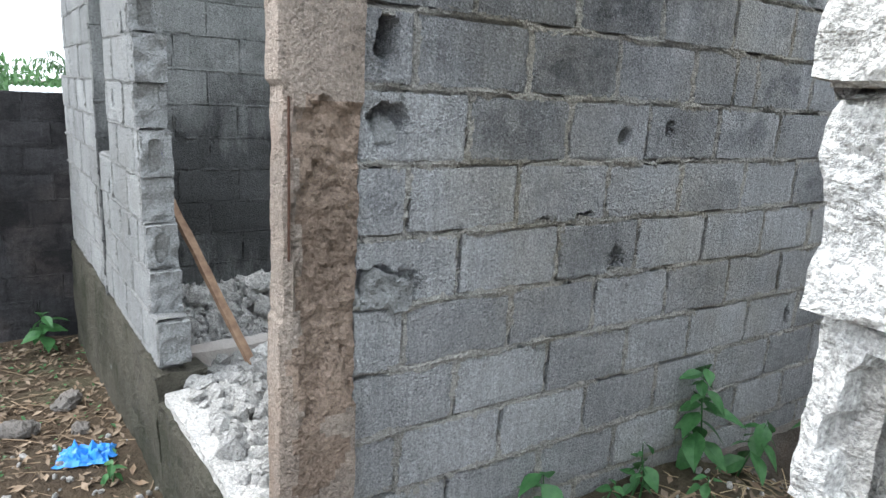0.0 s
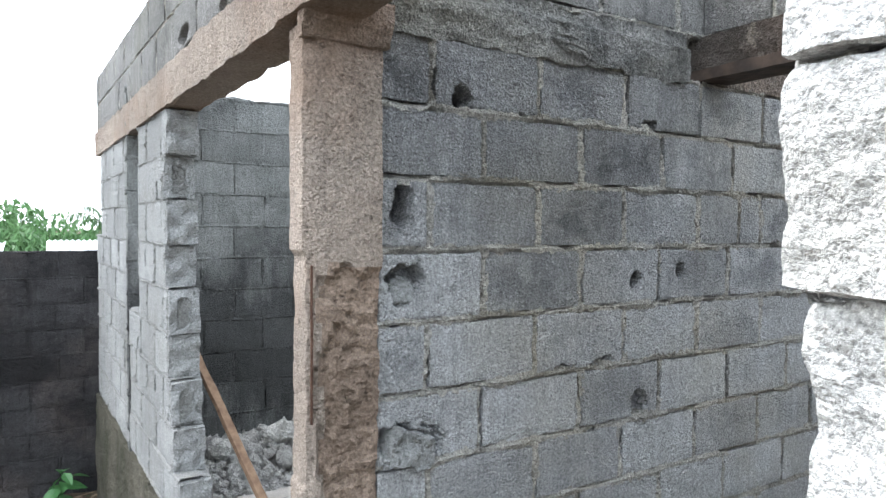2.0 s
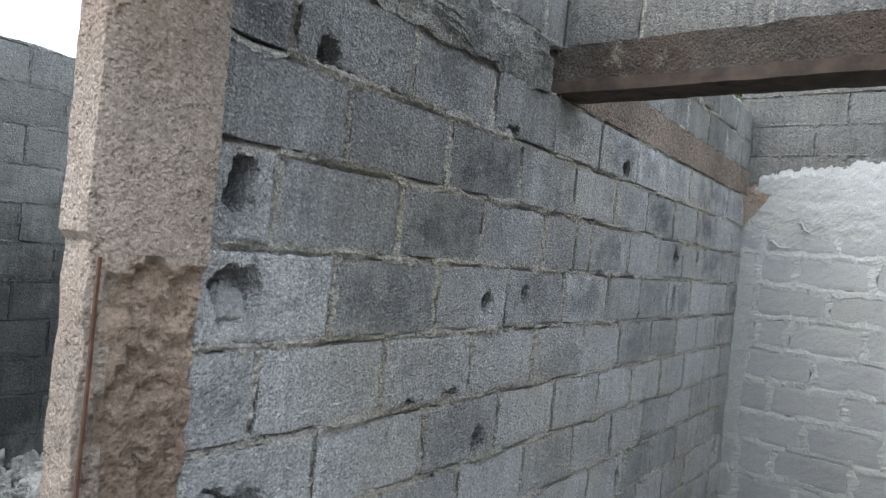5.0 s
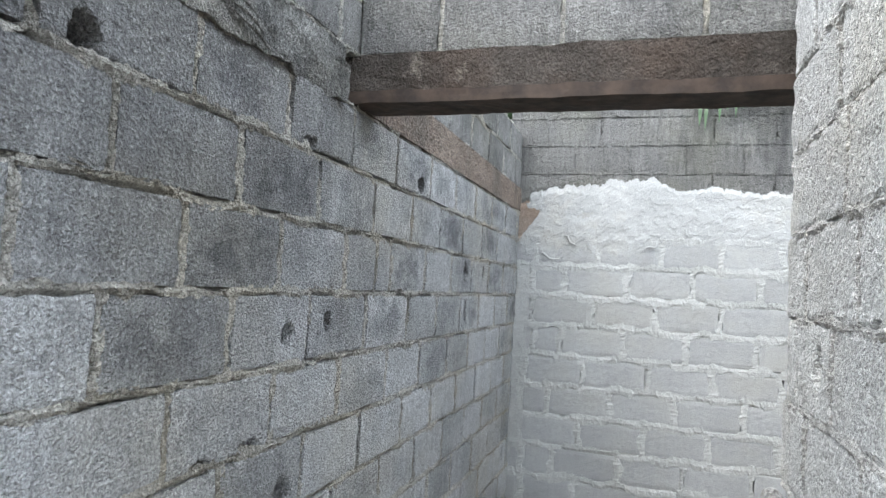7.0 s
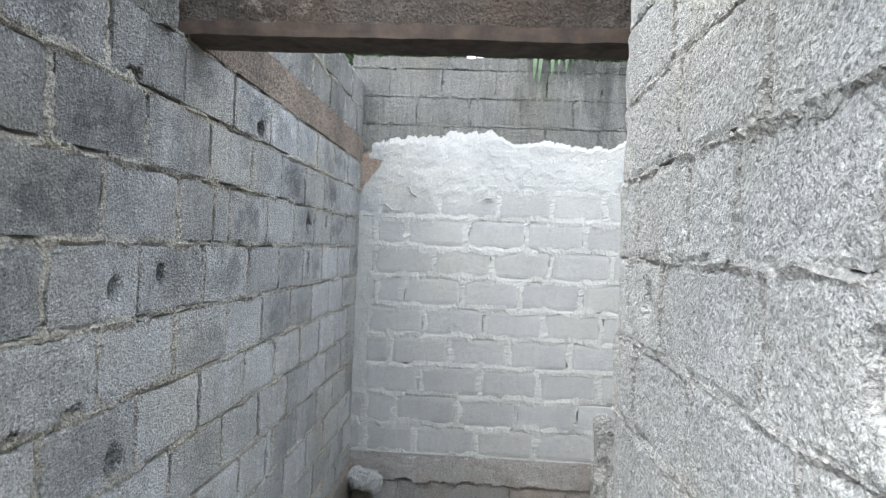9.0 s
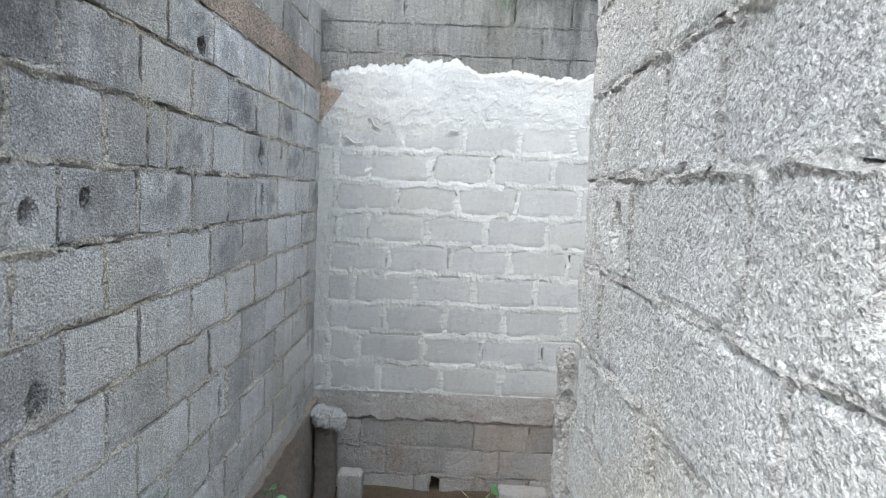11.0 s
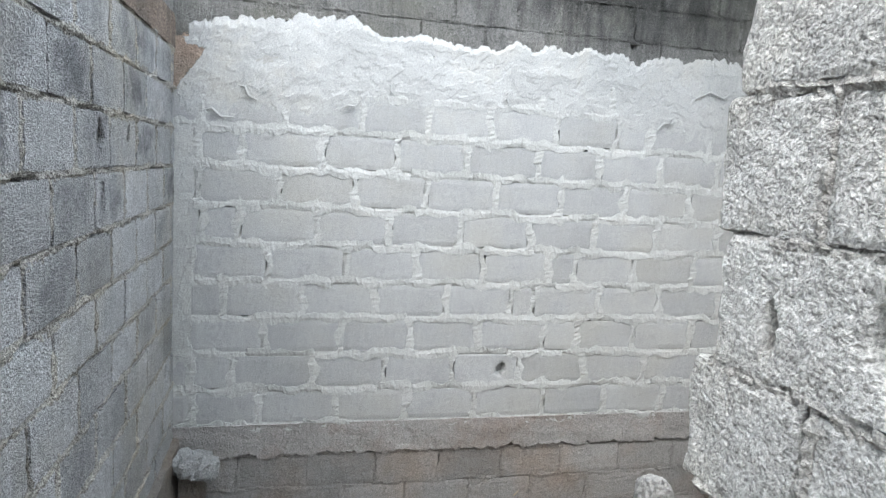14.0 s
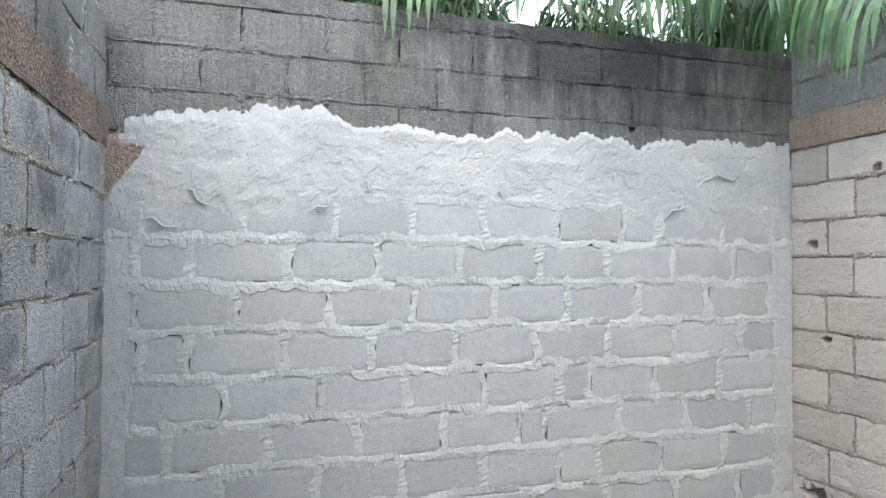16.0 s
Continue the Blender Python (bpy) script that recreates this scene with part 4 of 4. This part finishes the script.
# ---- plants ----
def leaf_mesh(name, length, width, mat, fold=0.25, droop=0.3):
    """A pointed leaf along +x, folded on its midrib and drooping."""
    verts, faces = [], []
    prof = (0.0, 0.55, 0.95, 1.0, 0.75, 0.4, 0.0)
    for i, w in enumerate(prof):
        f = i / (len(prof) - 1)
        x, z = length * f, -droop * length * f * f
        verts += [(x, -width * w / 2, z + fold * width * w / 2), (x, 0, z), (x, width * w / 2, z + fold * width * w / 2)]
    for i in range(len(prof) - 1):
        a = i * 3
        faces += [(a, a + 1, a + 4, a + 3), (a + 1, a + 2, a + 5, a + 4)]
    return mesh_from(name, verts, faces, mat)


LEAVES = [leaf_mesh("leaf", 0.15, 0.085, M_LEAF), leaf_mesh("leaf", 0.12, 0.075, M_LEAF, 0.15, 0.5), leaf_mesh("leaf", 0.09, 0.05, M_LEAF, 0.3, 0.2)]


def weed(at, height, leaves, lean, seed, label, size=1.0):
    rnd = random.Random(seed)
    plant = tagged(new("weed"), label, "plant")
    plant.location = at
    top = Vector((lean[0], lean[1], height))
    pts = [Vector((0, 0, -0.03)), top * 0.35 + Vector((0.01, -0.01, 0.02)), top * 0.7, top]
    part("stem", tube(pts, (0.006, 0.005, 0.004, 0.002)), M_LEAF, plant)
    for i in range(leaves):
        f = 0.2 + 0.8 * (i + 1) / leaves
        ob = part("leaf", LEAVES[rnd.randrange(3)], None, plant)
        ob.location = top * f + Vector((rnd.uniform(-0.02, 0.02), rnd.uniform(-0.02, 0.02), 0))
        ob.rotation_euler = (rnd.uniform(-0.5, 0.5), rnd.uniform(-0.1, 0.75), i * 2.4 + rnd.random())
        s = size * rnd.uniform(0.7, 1.15)
        ob.scale = (s, s, s)
    return plant


def g(x, y, up=0.0):
    return (x, y, ground_z(x, y) + up)


weed(g(3.12, 1.86), 0.58, 22, (0.03, 0.05), 1, "green broad-leaved weed against the block wall", 1.45)
weed(g(3.4, 1.8), 0.3, 14, (0.16, -0.04), 2, "low green weed beside the block wall", 1.25)
weed(g(2.85, 1.6), 0.2, 7, (-0.05, -0.02), 3, "small green weed growing in dry straw", 0.9)
weed(g(2.1, 1.88), 0.24, 10, (0.0, 0.03), 4, "green seedling at the foot of the wall", 1.05)
weed(g(2.35, 1.82), 0.14, 9, (0.12, 0.0), 5, "trailing green weed at the wall foot", 0.9)
weed(g(2.6, 1.84), 0.16, 9, (0.1, 0.02), 6, "trailing green weed at the wall foot", 1.0)
weed(g(2.65, 1.82), 0.28, 6, (0.0, 0.02), 7, "small green seedling beside the block wall", 0.6)
weed(g(2.2, 1.55), 0.1, 8, (0.08, -0.05), 8, "yellow-green creeping weed on the soil", 0.5)
weed(g(0.35, 6.9), 0.4, 12, (0.0, -0.1), 9, "long-leaved green weed by the boundary wall", 1.6)
weed(g(0.6, 3.9), 0.12, 8, (0.0, 0.0), 10, "small green weed at the plinth", 0.6)
weed(g(0.55, 3.4), 0.1, 6, (0.0, 0.0), 11, "small green weed at the plinth", 0.5)
weed(g(3.75, 1.6), 0.55, 9, (0.02, 0.05), 12, "green weed in the passage", 1.0)
weed(g(5.3, 0.45), 0.5, 5, (0.05, 0.0), 13, "thin green weed in dry straw", 0.8)


def strands(name, label, count, place, length, radius, mat, seed, lift=0.3):
    """Straw, twigs or dead stems lying about, as one mass."""
    rnd = random.Random(seed)
    verts, faces = [], []
    for i in range(count):
        p = Vector(place(rnd))
        a = rnd.random() * 6.283
        L = length * rnd.uniform(0.3, 1.0)
        d = Vector((math.cos(a), math.sin(a), rnd.uniform(-0.1, lift)))
        bend = Vector((rnd.uniform(-0.3, 0.3), rnd.uniform(-0.3, 0.3), -0.1)) * L
        n = d.orthogonal().normalized() * radius
        m = d.cross(n).normalized() * radius
        o = len(verts)
        for f in (0, 0.5, 1):
            c = p + d * L * f + bend * f * f
            verts += [c + n, c - n * 0.5 + m, c - n * 0.5 - m]
        for r in (0, 3):
            for j in range(3):
                faces.append((o + r + j, o + r + (j + 1) % 3, o + r + 3 + (j + 1) % 3, o + r + 3 + j))
    return tagged(new(name, mesh_from(name, verts, faces, mat)), label, "straw", kind="stuff")


def yard(r):
    x, y = r.uniform(-2.0, 0.75), r.uniform(1.8, 7.2)
    return g(x, y, 0.004)


def passage(r):
    x, y = r.uniform(1.2, 4.4), r.uniform(0.5, 1.9)
    return g(x, y, 0.004)


def heap(r):
    x, y = r.gauss(5.2, 0.45), r.gauss(-0.35, 0.45)
    d = math.hypot((x - 5.2) / 0.7, (y + 0.35) / 0.7)
    return x, y, ground_z(x, y) + 0.28 * max(0, 1 - d) * r.random() + 0.01


strands("dry_stems", "dry brown stems and twigs scattered on the soil", 900, yard, 0.4, 0.004, M_TWIG, 1, 0.08)
strands("dry_stems", "dry straw scattered at the foot of the wall", 500, passage, 0.3, 0.003, M_STRAW, 2, 0.15)
strands("straw_heap", "heap of dry yellow straw on the room floor", 2200, heap, 0.35, 0.003, M_STRAW, 3, 0.35)
for i, (x, y, a, L) in enumerate(((0.3, 2.75, 2.2, 0.8), (0.35, 2.6, 2.5, 0.7), (0.5, 3.05, 1.2, 0.5), (0.2, 3.2, 2.9, 0.9), (2.85, 1.75, 3.6, 0.8), (2.9, 1.7, 3.4, 0.7))):
    p0 = Vector(g(x, y, 0.015))
    p1 = Vector(g(x + math.cos(a) * L, y + math.sin(a) * L * 0.6, 0.02))
    tagged(part("dry_stick", tube([p0, (p0 + p1) / 2 + Vector((0.02, 0.03, 0.02)), p1], (0.009, 0.008, 0.005)), M_STRAW if i < 4 else M_TWIG),
           "long dry stick lying on the soil", "stick")


def litter(name, label, count, place, lo, hi, mat, seed):
    rnd = random.Random(seed)
    verts, faces = [], []
    for i in range(count):
        p = Vector(place(rnd))
        r = rnd.uniform(lo, hi)
        m = Matrix.Translation(p + Vector((0, 0, 0.006))) @ Euler((rnd.uniform(-0.6, 0.6), rnd.uniform(-0.6, 0.6), rnd.random() * 6)).to_matrix().to_4x4()
        o = len(verts)
        verts += [m @ Vector(v) for v in ((-r, 0, 0), (0, -r * 0.45, r * 0.2), (r, 0, 0.1 * r), (0, r * 0.45, r * 0.25))]
        faces += [(o, o + 1, o + 2), (o, o + 2, o + 3)]
    tagged(new(name, mesh_from(name, verts, faces, mat)), label, "litter", kind="stuff")


litter("leaf_litter", "dead brown leaves strewn over the yard soil", 2600, yard, 0.015, 0.05, M_LITTER, 4)
litter("leaf_litter", "dead leaves strewn along the wall foot", 500, passage, 0.015, 0.045, M_LITTER, 5)
litter("green_sprouts", "low green sprouts among the litter", 220, lambda r: g(r.uniform(-1.0, 0.7), r.uniform(4.2, 7.2), 0.02), 0.012, 0.03, M_LEAF, 6)
rubble("gravel", "small pale stones on the yard soil", 170, lambda r: g(r.uniform(-0.6, 0.85), r.uniform(2.2, 4.5)), 0.008, 0.045, M_RUBBLE, 7)
rubble("gravel", "small pale stones in the passage", 160, passage, 0.006, 0.03, M_RUBBLE, 8)
for i, (x, y, sz) in enumerate(((0.15, 4.9, 0.22), (0.45, 5.3, 0.2), (-0.2, 4.3, 0.25), (0.5, 4.7, 0.14), (0.62, 2.55, 0.14), (0.7, 2.7, 0.1), (0.45, 2.5, 0.12))):
    lump("stone", g(x, y, sz * 0.2), (sz, sz * 0.7, sz * 0.5), i + 1.4, M_BLOCK_FOOT if i < 4 else M_RUBBLE, "broken piece of block lying on the soil", "stone")


def crumpled(name, at, size, seed, mat, label, category):
    """A crumpled plastic bag: a creased sheet with thickness and folds."""
    n = 16
    verts, faces = [], []
    for j in range(n + 1):
        for i in range(n + 1):
            u, v = i / n - 0.5, j / n - 0.5
            q = Vector((u * 6 + seed, v * 6, seed))
            r = 1 - 0.5 * max(abs(u), abs(v)) * (1 + noise.noise(q * 0.7))
            h = size[2] * (abs(noise.noise(q)) + 0.6 * abs(noise.noise(q * 2.3))) * (1 - 3 * max(abs(u), abs(v)) ** 2 * 1.1)
            verts.append((u * size[0] * r, v * size[1] * r, max(0, h)))
    for j in range(n):
        for i in range(n):
            a = j * (n + 1) + i
            faces.append((a, a + 1, a + n + 2, a + n + 1))
    ob = tagged(new(name, mesh_from(name, verts, faces, mat)), label, category)
    ob.location, ob.rotation_euler = at, (0, 0, seed * 2.2)
    md = ob.modifiers.new("thickness", "SOLIDIFY")
    md.thickness = 0.003
    return ob


crumpled("plastic_bag", g(0.5, 4.25, 0.01), (0.42, 0.3, 0.12), 1.3, M_BLUE, "crumpled bright blue plastic bag on the soil", "bag")
crumpled("plastic_bag", g(0.66, 3.55, 0.01), (0.14, 0.12, 0.06), 2.3, M_BLUE, "small scrap of blue plastic on the soil", "bag")
crumpled("plastic_bag", g(0.5, 3.05, 0.02), (0.16, 0.14, 0.07), 3.1, M_BLUE, "blue plastic scrap among stones", "bag")
crumpled("plastic_sheet", g(2.72, 1.5, 0.02), (0.26, 0.2, 0.14), 4.2, M_WHITE_PL, "dirty white crumpled plastic on the soil", "bag")
crumpled("plastic_sheet", g(2.6, 1.35, 0.02), (0.28, 0.2, 0.12), 5.6, M_WHITE_PL, "dirty white crumpled plastic on the soil", "bag")
crumpled("plastic_sheet", g(3.2, 1.3, 0.02), (0.24, 0.16, 0.08), 6.4, M_WHITE_PL, "pale crumpled paper scrap on the soil", "paper")


# ---- palm over the back corner ----
def ribbon(verts, faces, p, d, down, length, width, seg=5):
    side = d.cross(Vector((0, 0, 1))).normalized()
    o = len(verts)
    for i in range(seg + 1):
        f = i / seg
        c = p + d * length * f * (1 - 0.45 * f) + Vector((0, 0, -1)) * down * length * f * f
        w = width * (0.45 + 1.1 * f) * (1 - f) ** 0.5 + 0.001
        tilt = Vector((0, 0, 0.35 * w))
        verts += [c - side * w - tilt * 0.3, c + tilt * 0.3, c + side * w - tilt * 0.3]
    for i in range(seg):
        a = o + i * 3
        faces += [(a, a + 1, a + 4, a + 3), (a + 1, a + 2, a + 5, a + 4)]


def frond(parent, start, end, sag, count, length, seed):
    rnd = random.Random(seed)
    start, end = Vector(start), Vector(end)
    pts = [start.lerp(end, f) + Vector((0, 0, sag * 4 * f * (1 - f))) for f in [i / 10 for i in range(11)]]
    rachis = part("rachis", tube(pts, [0.022 - 0.0018 * i for i in range(11)]), M_PALM, parent)
    verts, faces = [], []
    along = (end - start).normalized()
    side = along.cross(Vector((0, 0, 1))).normalized()
    for i in range(count):
        f = 0.12 + 0.88 * i / count
        k = min(9, int(f * 10))
        p = pts[k].lerp(pts[k + 1], f * 10 - k)
        for s in (-1, 1):
            d = (side * s * rnd.uniform(0.5, 0.9) + along * rnd.uniform(0.4, 0.8) + Vector((0, 0, rnd.uniform(-0.3, 0.25)))).normalized()
            ribbon(verts, faces, p, d, rnd.uniform(0.5, 0.95), length * (1 - 0.45 * f) * rnd.uniform(0.8, 1.1), 0.024)
    ob = part("foliage", mesh_from("foliage", verts, faces, M_PALM), None, rachis)
    ob["kind"] = "stuff"


palm = tagged(new("palm"), "green palm whose fronds hang over the corner wall", "palm")
HUB = (7.7, -3.4, 4.1)
part("trunk", tube([Vector((8.0, -3.7, -0.4)), Vector((7.95, -3.6, 1.5)), Vector((7.8, -3.5, 3.2)), Vector(HUB)], (0.17, 0.14, 0.13, 0.12), 10), M_BARK, palm)
for i, (end, sag, length) in enumerate((((5.0, -2.0, 3.2), 0.3, 1.0), ((5.6, -0.7, 3.38), 0.35, 0.9), ((6.3, 0.5, 3.45), 0.4, 0.8), ((4.7, -2.8, 3.25), 0.3, 1.05),
                                        ((5.4, -1.4, 3.42), 0.35, 0.7), ((9.3, -3.6, 4.4), 0.4, 0.7), ((7.6, -5.4, 3.9), 0.4, 0.8))):
    frond(palm, HUB, end, sag, 56, length, i + 1)


def tree_at(at, height, crown_r, count, leaf, mat, seed, label, name="tree", slim=0.18):
    """Trunk, limbs, and a crown of leaf sprays in clumps with gaps."""
    rnd = random.Random(seed)
    tree = tagged(new(name), label, "tree")
    tree.location = at
    top = Vector((0, 0, height * 0.6))
    part("trunk", tube([Vector((0, 0, -0.1)), Vector((0.05, 0.03, height * 0.3)), top], (0.12, 0.09, 0.05), 8), M_BARK, tree)
    verts, faces = [], []
    centres = []
    for i in range(14):
        a, r = rnd.random() * 6.283, crown_r * rnd.uniform(0.2, 0.95)
        c = Vector((math.cos(a) * r, math.sin(a) * r, height * rnd.uniform(0.45, 0.95)))
        centres.append((c, crown_r * rnd.uniform(0.25, 0.5)))
        if i < 6:
            part("limb", tube([top * rnd.uniform(0.5, 1), (top + c) / 2 + Vector((0, 0, 0.1)), c], (0.04, 0.028, 0.01), 5), M_BARK, tree)
    for i in range(count):
        c, r = centres[rnd.randrange(14)]
        d = Vector((rnd.gauss(0, 1), rnd.gauss(0, 1), rnd.gauss(0, 0.8))).normalized()
        p = c + d * r * rnd.random() ** 0.5
        m = Matrix.Translation(p) @ Euler((rnd.random() * 6, rnd.random() * 6, rnd.random() * 6)).to_matrix().to_4x4()
        s = leaf * rnd.uniform(0.6, 1.2)
        o = len(verts)
        verts += [m @ Vector(v) for v in ((-s, 0, 0), (0, -s * slim, s * 0.1), (s, 0, -s * 0.25), (0, s * slim, s * 0.1))]
        faces += [(o, o + 1, o + 2), (o, o + 2, o + 3)]
    ob = part("crown", mesh_from("crown", verts, faces, mat), None, tree)
    ob["kind"] = "stuff"
    return tree


for i, (x, y, h, r) in enumerate(((8.7, 1.2, 5.2, 1.8), (8.8, -0.9, 4.9, 1.7), (9.0, 3.0, 5.4, 1.8), (9.4, -3.2, 5.0, 1.8), (9.0, 4.9, 4.8, 1.5))):
    tree_at((x, y, -0.3), h, r, 14000, 0.16, M_TREE, 30 + i, "dark leafy tree behind the back wall")

# ---- beyond the boundary wall ----
far = tree_at((-1.6, 21.0, -2.95), 3.9, 2.6, 11000, 0.13, M_FAR, 50, "green bushy tree beyond the boundary wall", slim=0.4)
for i, (x, y, s, a) in enumerate(((1.4, 22, 1.0, 1), (-0.1, 22.5, 1.05, 3.4), (-5, 23, 1.1, 2), (-9, 24, 1.15, 3), (4, 24, 1.05, 4), (-3.2, 25, 1.2, 5), (-13, 25, 1.2, 2.5))):
    copy_thing(far, pose(x, y, -2.95, 0, 0, a * 60)).scale = (s, s, s)
far_palm = tagged(new("palm"), "small palm beyond the boundary wall", "palm")
part("trunk", tube([Vector((1.55, 18, -1.2)), Vector((1.58, 18, 0.8)), Vector((1.6, 18, 1.5))], (0.12, 0.1, 0.08), 8), M_BARK, far_palm)
for i in range(8):
    a = i * 0.785
    frond(far_palm, (1.6, 18, 1.5), (1.6 + math.cos(a) * 0.9, 18 + math.sin(a) * 0.9, 1.7 + 0.2 * (i % 3)), 0.25, 14, 0.4, 60 + i)


def sheet_roof(x0, x1, y0, y1, z0, z1, label):
    """A low shed under a corrugated metal roof."""
    shed = tagged(new("shed"), label, "shed")
    n = int((x1 - x0) / 0.05)
    verts, faces = [], []
    for i in range(n + 1):
        x = x0 + (x1 - x0) * i / n
        dz = 0.018 if i % 2 else -0.018
        verts += [(x, y0, z0 + dz), (x, y1, z1 + dz)]
    for i in range(n):
        faces.append((2 * i, 2 * i + 2, 2 * i + 3, 2 * i + 1))
    roof = part("roof", mesh_from("roof", verts, faces, M_ROOF), None, shed, "pale corrugated metal roof")
    roof.modifiers.new("thickness", "SOLIDIFY").thickness = 0.01
    part("wall", boxes_mesh("wall", [(x0 + 0.2, y0 + 0.2, -1.6, x1 - 0.2, y1 - 0.2, z0 - 0.02)], M_BLOCK_E), None, shed)


sheet_roof(-4.5, -0.35, 11.0, 13.5, 1.02, 1.4, "low shed with a pale corrugated roof beyond the wall")
sheet_roof(0.25, 2.6, 13.0, 15.0, 1.1, 1.4, "small shed with a pale corrugated roof beyond the wall")

# ---- the blocks of all the walls ----
for me, wall, at, sx in BLOCKS:
    put_block(me, wall, at, sx)
